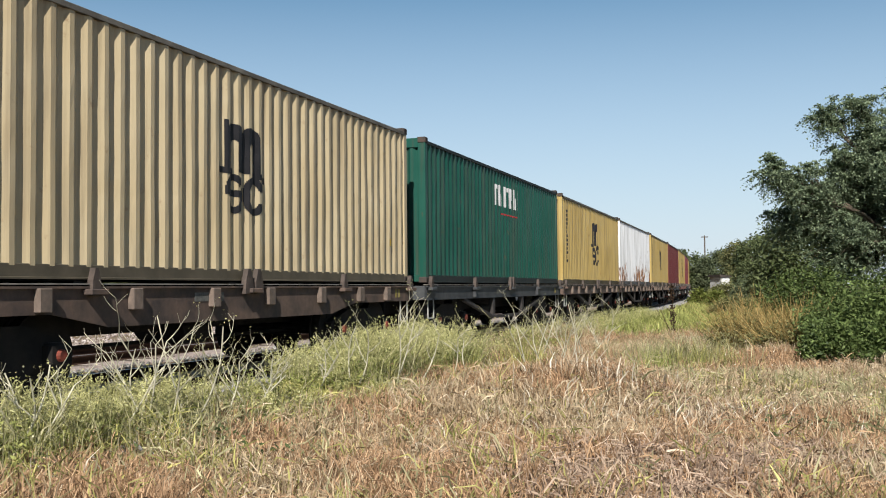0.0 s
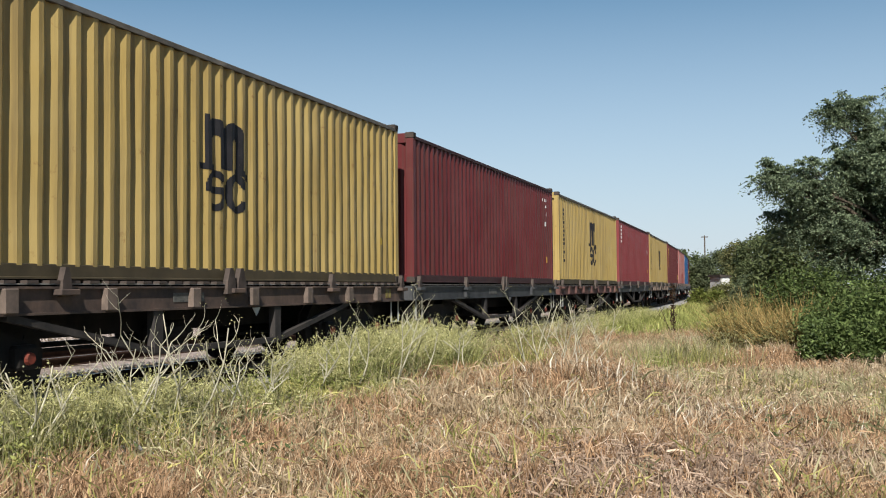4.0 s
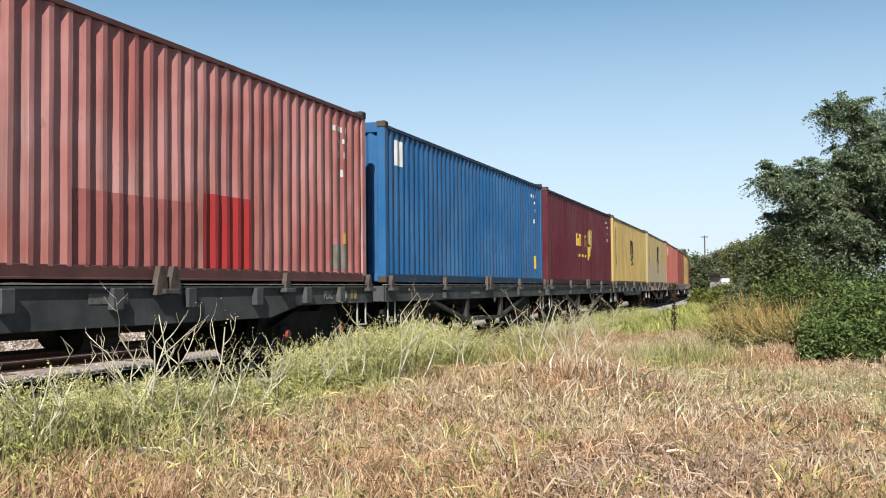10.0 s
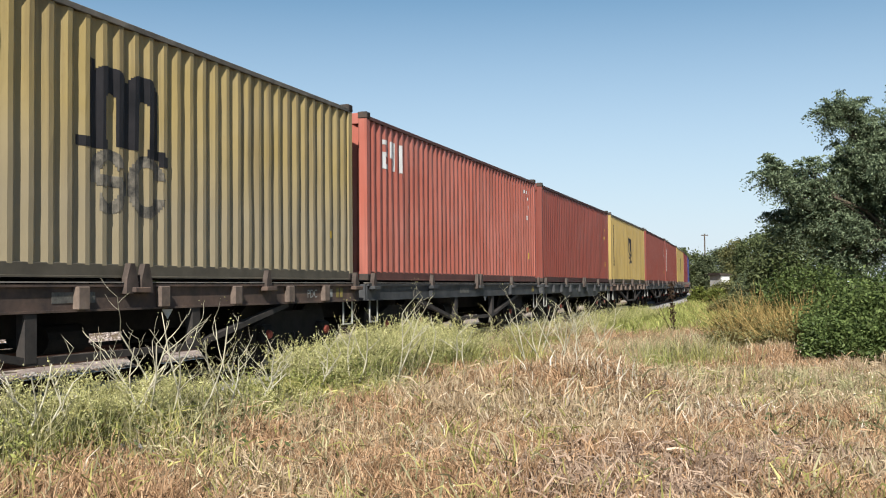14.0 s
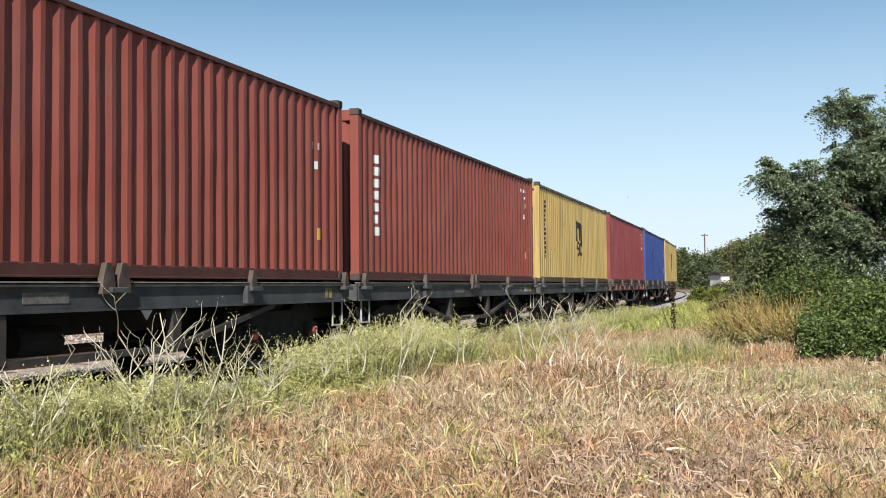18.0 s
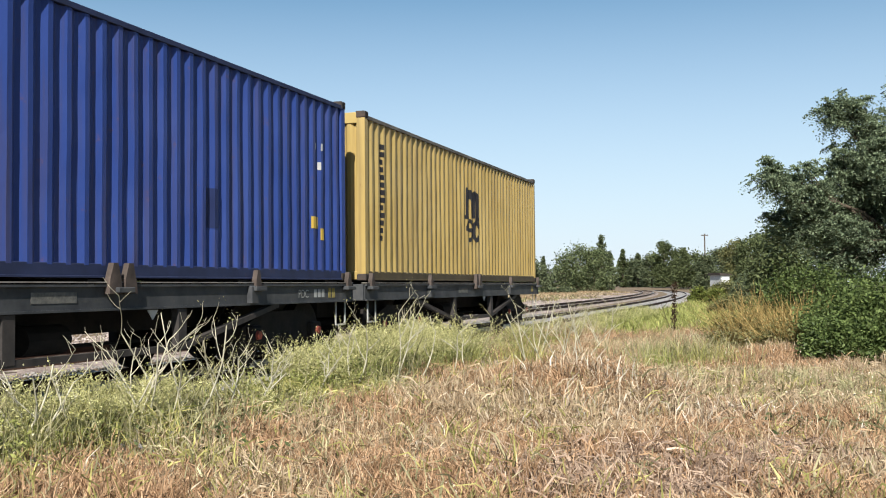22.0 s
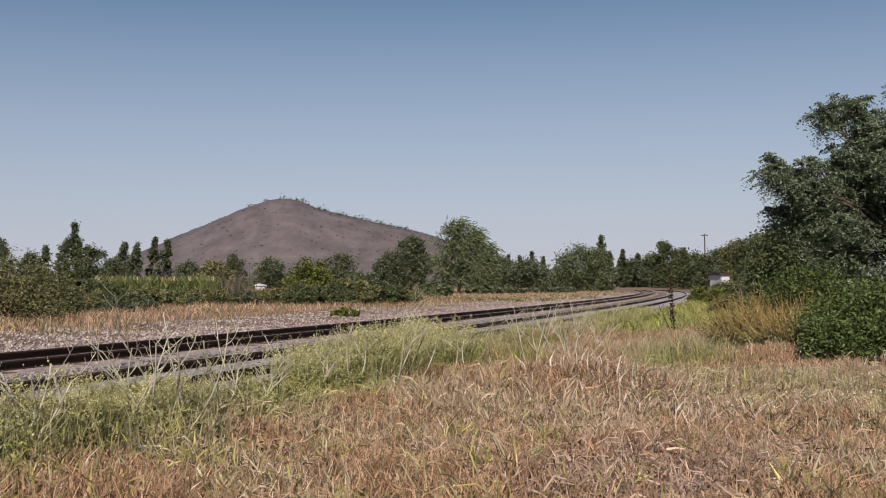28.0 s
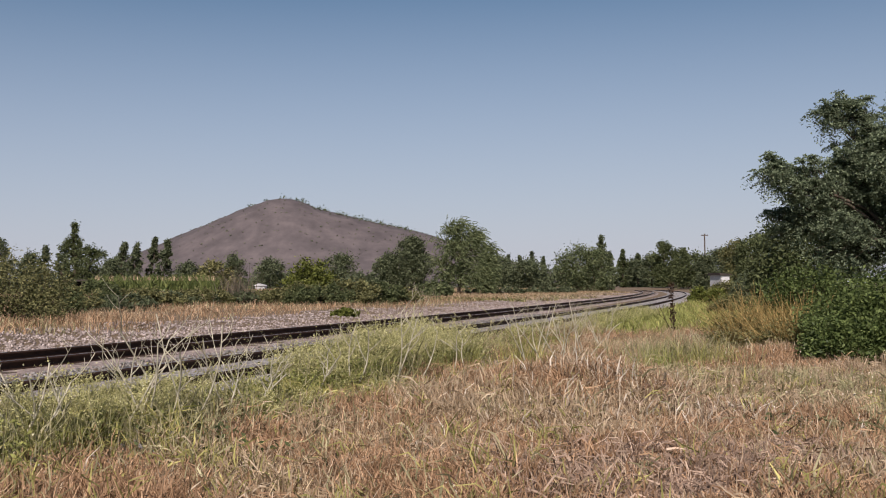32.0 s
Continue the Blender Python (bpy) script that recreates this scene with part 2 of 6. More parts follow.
RAIL_SIDE = simple("rusty rail", ((0.3, (0.0252, 0.0137, 0.00936)), (0.8, (0.054, 0.0288, 0.0187))), 8.0, 0.8)
RAIL_TOP = simple("polished rail head", ((0.3, (0.30, 0.28, 0.26)), (0.8, (0.42, 0.40, 0.38))), 8.0, 0.35, 0.9)
WOOD = simple("weathered sleeper wood", ((0.3, (0.0432, 0.0324, 0.0252)), (0.8, (0.122, 0.0936, 0.072))), 5.0, 0.85, stretch=(1, 6, 6))
BARK = simple("rough bark", ((0.3, (0.0432, 0.0324, 0.023)), (0.8, (0.137, 0.108, 0.0792))), 9.0, 0.9, bumpy=0.8, dist=0.03, stretch=(3, 3, 0.6))


def ground_material():
    m, nt, b = material("dry verge soil", 0.95)
    v = coords(nt)
    big = noise_tex(nt, v, 0.25, 5)
    fine = noise_tex(nt, v, 6.0, 8, 0.7)
    a = ramp(nt, big, ((0.35, (0.108, 0.0684, 0.036)), (0.55, (0.137, 0.0936, 0.0504)), (0.7, (0.0864, 0.072, 0.0324))))
    nt.links.new(mix(nt, 0.55, a, ramp(nt, fine, ((0.3, (0.0504, 0.0324, 0.0216)), (0.7, (0.216, 0.151, 0.0864)))), ), b.inputs["Base Color"])
    bump(nt, b, fine, 0.8, 0.05)
    return m


def gravel_material(name, a, c):
    m, nt, b = material(name, 0.9)
    v = coords(nt)
    vo = node(nt, "ShaderNodeTexVoronoi", Scale=14.0)
    nt.links.new(v, vo.inputs["Vector"])
    col = ramp(nt, vo.outputs["Color"], ((0.1, a), (0.9, c)))
    big = noise_tex(nt, v, 0.5, 5)
    nt.links.new(mix(nt, ramp(nt, big, ((0.45, 0.0), (0.7, 0.5))), col, (0.144, 0.0936, 0.072)), b.inputs["Base Color"])
    bump(nt, b, vo.outputs["Distance"], 0.9, 0.04)
    return m


def leafy(name, a, c, rough=0.6, thin=0.25):
    """Leaves or blades whose tint changes from piece to piece."""
    m, nt, b = material(name, rough)
    r = island(nt)
    col = ramp(nt, r, ((0.0, a), (0.3, tuple(p * 0.65 + q * 0.35 for p, q in zip(a, c))), (0.7, tuple(p * 0.45 + q * 0.55 for p, q in zip(a, c))), (1.0, c)))
    # noise darkens random patches, standing in for shaded gaps between blades
    patch = noise_tex(nt, coords(nt), 5.0, 5)
    col = mix(nt, ramp(nt, patch, ((0.42, 0.0), (0.68, 0.6))), col, tuple(x * 0.5 for x in a))
    nt.links.new(col, b.inputs["Base Color"])
    b.inputs["Specular IOR Level"].default_value = 0.12
    if thin:                                             # light that comes through the leaf
        tl = nt.nodes.new("ShaderNodeBsdfTranslucent")
        mx = node(nt, "ShaderNodeMixShader", Fac=thin)
        nt.links.new(col, tl.inputs["Color"])
        nt.links.new(b.outputs[0], mx.inputs[1])
        nt.links.new(tl.outputs[0], mx.inputs[2])
        nt.links.new(mx.outputs[0], nt.nodes["Material Output"].inputs["Surface"])
    return m


SOIL = ground_material()
GRAVEL = gravel_material("pale ballast stone", (0.144, 0.137, 0.13), (0.403, 0.382, 0.36))
GRAVEL_PINK = gravel_material("dusty reddish ballast", (0.144, 0.112, 0.0972), (0.374, 0.31, 0.274))
STONE = leafy("loose grey stones", (0.115, 0.108, 0.101), (0.396, 0.374, 0.346), 0.85, 0.0)
STONE_PINK = leafy("loose pinkish stones", (0.17, 0.135, 0.12), (0.5, 0.425, 0.385), 0.85, 0.0)
LEAF = leafy("dull green leaves", (0.1, 0.132, 0.08), (0.32, 0.38, 0.23), 0.6, 0.4)
LEAF_DARK = leafy("dark green leaves", (0.058, 0.074, 0.032), (0.165, 0.19, 0.082), 0.6, 0.35)
LEAF_BRAMBLE = leafy("fresh bramble leaves", (0.045, 0.07, 0.02), (0.19, 0.24, 0.08), 0.5, 0.3)
# distant foliage: the paling of haze is put into the leaf colour
LEAF_FAR = leafy("haze-paled green leaves", (0.078, 0.095, 0.052), (0.19, 0.218, 0.115), 0.6, 0.35)
LEAF_WILLOW = leafy("willow leaves", (0.08, 0.105, 0.048), (0.235, 0.265, 0.125), 0.6, 0.35)
LEAF_BROOM = leafy("yellowing broom twigs", (0.22, 0.155, 0.05), (0.56, 0.4, 0.17))
LEAF_CROP = leafy("fresh crop leaves", (0.06, 0.085, 0.025), (0.19, 0.215, 0.07))
STRAW = leafy("bleached straw", (0.14, 0.09, 0.048), (0.74, 0.575, 0.37))
STRAW_RED = leafy("reddish dry grass", (0.155, 0.086, 0.043), (0.71, 0.47, 0.285))
STRAW_PALE = leafy("pale grey straw", (0.336, 0.244, 0.151), (0.706, 0.58, 0.42))
GREEN_GRASS = leafy("yellow green grass", (0.13, 0.135, 0.036), (0.6, 0.54, 0.2))
GREY_GREEN = leafy("grey green weeds", (0.165, 0.158, 0.075), (0.58, 0.525, 0.31))
DRY_STALK = leafy("dry grey stalks", (0.36, 0.34, 0.25), (0.66, 0.61, 0.47))
DARK_STALK = leafy("dark dock stalk", (0.042, 0.0252, 0.0168), (0.0924, 0.0588, 0.0336))
PETALS = leafy("pale seed heads", (0.286, 0.277, 0.101), (0.521, 0.487, 0.269))
LEAF_HEDGE = leafy("olive hedge leaves", (0.095, 0.098, 0.038), (0.29, 0.28, 0.125), 0.6, 0.35)
LEAF_OLIVE = leafy("olive broom leaves", (0.1, 0.105, 0.04), (0.33, 0.3, 0.13))
LEAF_LIME = leafy("light yellow green leaves", (0.0672, 0.0798, 0.0168), (0.218, 0.244, 0.0588))
BLEACHED = leafy("bleached flat stalks", (0.521, 0.437, 0.336), (0.798, 0.739, 0.622))
REED = leafy("grey dead reeds", (0.109, 0.0924, 0.0672), (0.252, 0.21, 0.151))
BLOSSOM = leafy("pale yellow blossoms", (0.42, 0.386, 0.168), (0.714, 0.689, 0.462))
SPRIG = leafy("small green sprig leaves", (0.042, 0.0588, 0.021), (0.134, 0.155, 0.0672))
LEAFY_WEED = leafy("leafy verge weeds", (0.12, 0.145, 0.04), (0.46, 0.46, 0.15), 0.6, 0.35)
MUSTARD_STEM = leafy("green mustard stems", (0.22, 0.22, 0.085), (0.6, 0.56, 0.3))
MUSTARD_POD = leafy("pale mustard pods", (0.3, 0.29, 0.1), (0.74, 0.7, 0.36))
FAR_GRASS = leafy("fresh verge grass", (0.12, 0.145, 0.035), (0.5, 0.5, 0.17))
STRAW_MAUVE = leafy("pinkish rotting straw", (0.175, 0.115, 0.082), (0.72, 0.54, 0.4))
FRESH_WEED = leafy("fresh green weeds", (0.115, 0.135, 0.036), (0.46, 0.46, 0.16))
# dark brown that carries the shade of gaps in the straw
STRAW_DARK = leafy("gap-dark brown straw", (0.0756, 0.042, 0.0235), (0.336, 0.202, 0.109))


# ---- the ground, the ballast and the two tracks ----
def build_ground():
    """One sheet to the horizon, finer near the camera."""
    xs = np.concatenate([-np.geomspace(4000, 62, 14), np.linspace(-60, 60, 121), np.geomspace(62, 4000, 14)])
    ys = np.concatenate([-np.geomspace(4000, 22, 12), np.linspace(-20, 100, 121), np.geomspace(102, 4600, 20)])
    gx, gy = np.meshgrid(xs, ys)
    gz = ground_z(gx.ravel(), gy.ravel())
    co = np.stack([gx.ravel(), gy.ravel(), gz], 1)
    n = len(xs)
    i = (np.arange(len(ys) - 1)[:, None] * n + np.arange(n - 1)[None]).ravel()
    ob = new("ground", quick_mesh("ground", co, np.stack([i, i + 1, i + n + 1, i + n], 1), SOIL, smooth_faces=True))
    tagged(ob, "dry grassy soil along the railway line", "ground", kind="structure")


def sweep(name, section, mat, off, s0=-480, s1=420, step=4.0, idx=None, closed=True, mats=None):
    """A section (across, height) swept along the line at an offset to the far side."""
    st = np.arange(s0, s1 + 0.1, step)
    k = len(section)
    co = []
    for s in st:
        for a, z in section:
            x, y, h = on_line(s, off + a)
            co.append((x, y, z))
    q, mi = [], []
    for i in range(len(st) - 1):
        for j in range(k if closed else k - 1):
            a, b = i * k + j, i * k + (j + 1) % k
            q.append((a, b, b + k, a + k))
            mi.append(idx[j] if idx else 0)
    return quick_mesh(name, np.array(co), np.array(q), mats or mat, mi)


def build_track(off, label, ballast_mat, far):
    bed = RAIL - 0.150
    lo = bed - 0.5
    sec = [(-2.1, lo), (-1.55, bed), (1.55, bed), (2.1, lo)] if far else [(-2.6, lo), (-1.6, bed + 0.012), (1.6, bed + 0.012), (2.2, lo)]
    t = thing("railway_track", label, "railway track", "pair of railway tracks", "structure")
    part("ballast_bed", sweep("ballast", sec, ballast_mat, off, closed=False), t)
    top = RAIL
    prof = [(-0.036, top - 0.04), (-0.03, top), (0.03, top), (0.036, top - 0.04), (0.01, top - 0.055), (0.01, top - 0.135),
            (0.07, top - 0.15), (0.07, top - 0.165), (-0.07, top - 0.165), (-0.07, top - 0.15), (-0.01, top - 0.135), (-0.01, top - 0.055)]
    for side in (-1, 1):
        me = sweep("rail", prof, None, off + side * GAUGE / 2, idx=[0, 1] + [0] * 10, mats=[RAIL_SIDE, RAIL_TOP])
        part("rail", me, t, "rusty steel rail with a worn bright head")
    me = box("sleeper", (-0.12, -1.35, -0.16), (0.12, 1.35, 0), WOOD, 0.012)
    rng = random.Random(7)
    near, co, q = 0, [], []
    for i in range(-60, 520):
        s = i * 0.62
        x, y, h = on_line(s, off)
        m = pose(x, y, RAIL - 0.163 + rng.uniform(-0.004, 0.028), 0, 0, 90 - math.degrees(h) + rng.uniform(-1.2, 1.2))
        if 6 <= s < 150 and near < 230:
            part("sleeper", me, t, m=m)
            near += 1
        else:
            b0 = len(co)
            for dx, dy, dz in ((-.12, -1.35, 0), (.12, -1.35, 0), (.12, 1.35, 0), (-.12, 1.35, 0), (-.12, -1.35, -.15), (.12, -1.35, -.15), (.12, 1.35, -.15), (-.12, 1.35, -.15)):
                co.append(m @ Vector((dx, dy, dz)))
            q += [tuple(b0 + k for k in f) for f in ((0, 1, 2, 3), (0, 4, 5, 1), (1, 5, 6, 2), (2, 6, 7, 3), (3, 7, 4, 0))]
    rest = part("distant_sleepers", quick_mesh("distant_sleepers", np.array([tuple(c) for c in co]), np.array(q), WOOD), t)
    rest["kind"] = "stuff"


# ---- containers ----
N_RIB, RIB = 43, 0.2745
DEPTH = 0.036


def rib_profile(x0, x1):
    """Corners (along, inward) of the pressed side sheet between x0 and x1."""
    pts = []
    start = -N_RIB * RIB / 2
    for i in range(N_RIB):
        b = start + i * RIB
        pts += [(b, DEPTH), (b + 0.07, DEPTH), (b + 0.138, 0.0), (b + 0.2065, 0.0)]
    pts.append((start + N_RIB * RIB, DEPTH))
    px = np.array([p[0] for p in pts])
    pd = np.array([p[1] for p in pts])
    inner = [(x, d) for x, d in pts if x0 + 1e-4 < x < x1 - 1e-4]
    return [(x0, float(np.interp(x0, px, pd)))] + inner + [(x1, float(np.interp(x1, px, pd)))]


SIDE_Y = CW / 2 - 0.012
Z0, Z1 = 0.16, CH - 0.135


def dent(x, z, k):
    """How far the old sheet is pushed in or out at a place."""
    edge = min(1.0, (z - Z0) / 0.3, (Z1 - z) / 0.3) if Z0 < z < Z1 else 0.0
    return (0.008 * noise.noise(Vector((x * 2.6, z * 1.1, k * 7.3))) + 0.004 * noise.noise(Vector((x * 7.0, z * 3.2, k * 5.7))) + 0.010 * max(0.0, noise.noise(Vector((x * 0.9, z * 0.9, k * 3.1 + 40))) - 0.2)) * max(edge, 0.0)


def ribbed_sheet(name, mat, side, k=0):
    prof = rib_profile(-CL / 2 + 0.16, CL / 2 - 0.16)
    zs = [Z0 - 0.02 + (Z1 - Z0 + 0.04) * i / 12 for i in range(13)]
    m = len(zs)
    co, q = [], []
    for x, d in prof:
        co += [(x, side * (SIDE_Y - d - dent(x, z, k)), z) for z in zs]
    for i in range(len(prof) - 1):
        for j in range(m - 1):
            a = i * m + j
            f = (a, a + m, a + m + 1, a + 1)
            q.append(f if side < 0 else f[::-1])
    return mesh_of(name, co, q, mat)


def decal(name, rects, mat, side=-1, proud=0.005, k=0):
    """Paint laid over the ribs: rects (x0, x1, z0, z1) in metres from the container's centre."""
    co, q = [], []
    for x0, x1, z0, z1 in rects:
        prof = rib_profile(x0, x1)
        b = len(co)
        m = 2 + int((z1 - z0) / 0.12)
        for x, d in prof:
            for j in range(m):
                z = z0 + (z1 - z0) * j / (m - 1)
                co.append((x, side * (SIDE_Y - d + proud - dent(x, z, k)), z))
        for i in range(len(prof) - 1):
            for j in range(m - 1):
                a = b + i * m + j
                f = (a, a + m, a + m + 1, a + 1)
                q.append(f if side < 0 else f[::-1])
    return mesh_of(name, co, q, mat)


def ring_rects(cx, cz, rx, rz, thick, gap=None, n=10):
    """A thick oval ring in thin upright slices; gap (x0, x1, z0, z1) is left open."""
    out = []
    for i in range(n):
        x0, x1 = cx - rx + 2 * rx * i / n, cx - rx + 2 * rx * (i + 1) / n
        u = ((x0 + x1) / 2 - cx) / rx
        h = rz * math.sqrt(max(0, 1 - u * u)) ** 0.8
        ui = ((x0 + x1) / 2 - cx) / (rx - thick)
        spans = [(cz - h, cz + h)]
        if abs(ui) < 1:
            hi = (rz - thick * 0.8) * math.sqrt(1 - ui * ui) ** 0.8
            spans = [(cz - h, cz - hi), (cz + hi, cz + h)]
        for a, b in spans:
            if gap and gap[0] < (x0 + x1) / 2 < gap[1]:
                if a < gap[2] and b > gap[3]:
                    out += [(x0, x1, a, gap[2]), (x0, x1, gap[3], b)]
                    continue
            out.append((x0, x1, a, b))
    return out


def emblem_rects():
    """A plain arched block over two thick rings."""
    r = []
    n = 36
    for i in range(n):                        # rounded twin arches
        w = 0.86 / n
        x0, v = -0.28 + i * w, ((i + 0.5) % (n / 2)) / (n / 2)
        u = abs(2 * v - 1)
        top = 1.93 + 0.14 * math.sqrt(max(0.0, 1 - u ** 2.6))
        slot = 0.34 < v < 0.68
        inner = 1.80 + 0.06 * math.sqrt(max(0.0, 1 - ((v - 0.51) / 0.17) ** 2)) if slot else 1.44
        r.append((x0, x0 + w, inner, top))
    r += [(-0.46, -0.1, 1.40, 1.48), (0.42, 0.66, 1.39, 1.47), (0.60, 0.73, 1.34, 1.43), (-0.32, -0.24, 1.48, 2.10)]
    return r


def ring_marks():
    a = ring_rects(-0.08, 1.15, 0.23, 0.26, 0.11, (0.02, 0.2, 1.17, 1.27), 24)
    a = [q if q[1] > -0.19 or q[3] - q[2] < 0.12 else (q[0], q[1], 1.13, q[3]) for q in a] + [(-0.22, 0.08, 1.11, 1.20)]
    return a + ring_rects(0.42, 1.15, 0.25, 0.26, 0.12, (0.5, 0.8, 1.06, 1.22), 24)


def text_bars(x, z, n, w, h, gap, rng, upright=False):
    out = []
    for i in range(n):
        if upright:
            z1 = z - i * (h + gap)
            out += [(x, x + w * rng.uniform(0.55, 1.0), z1 - h, z1)]
        else:
            x1 = x + i * (w + gap)
            out += [(x1, x1 + w * rng.uniform(0.6, 1.0), z, z + h)]
    return out


# flat near-black oval: the shade inside a casting's hole, done in colour
HOLE = prism("casting_hole", [(0.05 * math.cos(a) * 0.75, 0.042 * math.sin(a)) for a in [i * math.pi / 5 for i in range(10)]], -0.004, 0.02, UNDER)


# rails: a much darker, duller tone than each container's panels
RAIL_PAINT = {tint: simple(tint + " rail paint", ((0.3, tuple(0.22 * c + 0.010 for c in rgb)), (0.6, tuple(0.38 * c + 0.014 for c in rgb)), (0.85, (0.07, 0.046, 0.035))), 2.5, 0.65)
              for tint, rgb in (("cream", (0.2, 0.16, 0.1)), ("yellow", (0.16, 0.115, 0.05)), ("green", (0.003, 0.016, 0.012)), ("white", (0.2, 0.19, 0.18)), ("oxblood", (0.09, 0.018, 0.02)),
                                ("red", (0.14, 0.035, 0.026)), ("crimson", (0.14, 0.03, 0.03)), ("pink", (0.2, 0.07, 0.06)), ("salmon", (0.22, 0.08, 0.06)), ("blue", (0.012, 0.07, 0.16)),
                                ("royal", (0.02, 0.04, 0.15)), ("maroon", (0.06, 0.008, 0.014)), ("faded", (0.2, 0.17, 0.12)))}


def build_container(k, tint, label, marks):
    mat = PAINTS[tint]
    c = thing("shipping_container", label, "container", "containers of the freight train")
    for side in (-1, 1):
        part("side_panel", ribbed_sheet("side_panel", mat, side, k), c)
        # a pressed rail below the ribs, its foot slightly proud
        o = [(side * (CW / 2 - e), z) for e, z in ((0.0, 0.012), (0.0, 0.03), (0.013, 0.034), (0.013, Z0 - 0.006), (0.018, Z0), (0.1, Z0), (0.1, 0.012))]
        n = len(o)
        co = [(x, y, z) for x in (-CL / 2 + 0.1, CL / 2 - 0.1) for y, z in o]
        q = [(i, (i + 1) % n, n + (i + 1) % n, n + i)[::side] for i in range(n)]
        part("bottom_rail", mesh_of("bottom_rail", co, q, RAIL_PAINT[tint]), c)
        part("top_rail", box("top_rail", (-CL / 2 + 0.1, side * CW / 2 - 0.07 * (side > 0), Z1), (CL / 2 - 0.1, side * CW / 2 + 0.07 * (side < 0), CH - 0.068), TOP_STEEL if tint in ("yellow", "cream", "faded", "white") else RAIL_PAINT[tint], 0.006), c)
    for ex in (-1, 1):
        for side in (-1, 1):
            x, y = ex * (CL / 2 - 0.085), side * (CW / 2 - 0.085)
            part("corner_post", box("corner_post", (x - 0.075, y - 0.078, 0.11), (x + 0.075, y + 0.078, CH - 0.11), mat, 0.01), c)
            for z in (0.06, CH - 0.06):
                if side < 0:
                    part("casting_hole", HOLE, c, m=pose(x, -CW / 2 - 0.001, z))
                part("corner_casting", box("corner_casting", (x - 0.087, y - 0.087, z - 0.06), (x + 0.087, y + 0.087, z + 0.06), DULL, 0.015), c)
    # front wall, pressed in upright ribs, with its sill and header
    n = 9
    co, q = [], []
    w = CW - 0.3
    for i in range(n):
        b = -w / 2 + i * w / n
        for dx, d in ((0, 0.045), (0.25, 0.045), (0.5, 0.0), (0.75, 0.0)):
            co += [(-CL / 2 + 0.02 + d, b + dx * w / n, 0.15), (-CL / 2 + 0.02 + d, b + dx * w / n, CH - 0.2)]
    co += [(-CL / 2 + 0.065, w / 2, 0.15), (-CL / 2 + 0.065, w / 2, CH - 0.2)]
    for i in range(len(co) // 2 - 1):
        q.append((2 * i + 1, 2 * i + 3, 2 * i + 2, 2 * i))
    part("front_wall", mesh_of("front_wall", co, q, mat), c)
    part("front_header", box("front_header", (-CL / 2, -w / 2, CH - 0.21), (-CL / 2 + 0.1, w / 2, CH - 0.02), mat, 0.01), c)
    part("front_sill", box("front_sill", (-CL / 2, -w / 2, 0.02), (-CL / 2 + 0.1, w / 2, 0.16), mat, 0.01), c)
    part("roof", box("roof", (-CL / 2 + 0.12, -CW / 2 + 0.05, CH - 0.11), (CL / 2 - 0.12, CW / 2 - 0.05, CH - 0.078), mat), c)
    part("floor_deck", box("floor_deck", (-CL / 2 + 0.12, -CW / 2 + 0.06, 0.03), (CL / 2 - 0.12, CW / 2 - 0.06, 0.14), DULL), c)
    # doors at the tail end
    for side in (-1, 1):
        y0, y1 = sorted((side * 0.01, side * (w / 2)))
        d = part("door", box("door", (CL / 2 - 0.09, y0, 0.15), (CL / 2 - 0.03, y1, CH - 0.14), mat, 0.008), c)
        for yy in (0.28, 0.75):
            bm = bmesh.new()
            tube(bm, (CL / 2 - 0.005, side * yy, 0.13), (CL / 2 - 0.005, side * yy, CH - 0.13), 0.018, seg=6)
            part("locking_rod", bm_mesh("locking_rod", bm, DULL), d)
    part("rear_header", box("rear_header", (CL / 2 - 0.1, -w / 2, CH - 0.13), (CL / 2 - 0.01, w / 2, CH - 0.02), mat, 0.01), c)
    part("rear_sill", box("rear_sill", (CL / 2 - 0.1, -w / 2, 0.02), (CL / 2 - 0.01, w / 2, 0.14), mat, 0.01), c)
    if k == 21:
        for y, z in ((-0.95, CH - 0.36), (-0.62, CH - 0.38)):
            part("header_label", box("header_label", (-CL / 2 + 0.008, y - 0.1, z - 0.09), (-CL / 2 + 0.019, y + 0.1, z + 0.09), WHITE), c, "white label under the header")
        part("foot_label", box("foot_label", (-CL / 2 + 0.02, -CW / 2 - 0.004, 0.01), (-CL / 2 + 0.17, -CW / 2 + 0.01, 0.14), WHITE), c, "white painted corner")
    if k == 22:
        for i in range(6):
            part("stripe", box("stripe", (-CL / 2 - 0.006, -1.05 + i * 0.36, CH - 0.2), (-CL / 2 + 0.01, -0.87 + i * 0.36, CH - 0.03), BLACK if i % 2 else WHITE), c, "black and white warning stripe")
    for nm, rects, m, lab in marks:
        part(nm, decal(nm, rects, m, k=k), c, lab)
    return c


SIGN_RED = simple("fresh red patch paint", ((0.3, (0.274, 0.0216, 0.0216)), (0.8, (0.216, 0.0288, 0.0252))), 2.0, 0.5)
WASHED = simple("half washed off black print", ((0.35, (0.035, 0.033, 0.03)), (0.62, (0.17, 0.15, 0.12))), 7.0, 0.7)
OLD_PATCH = simple("dull red repaint", ((0.3, (0.19, 0.06, 0.055)), (0.8, (0.25, 0.09, 0.08))), 3.0, 0.6)
NAVY = simple("navy touch up paint", ((0.3, (0.012, 0.018, 0.06)), (0.8, (0.02, 0.03, 0.09))), 3.0, 0.6)
GREY_PAINT = simple("washed out grey print", ((0.3, (0.115, 0.101, 0.0864)), (0.8, (0.216, 0.194, 0.158))), 4.0, 0.7)


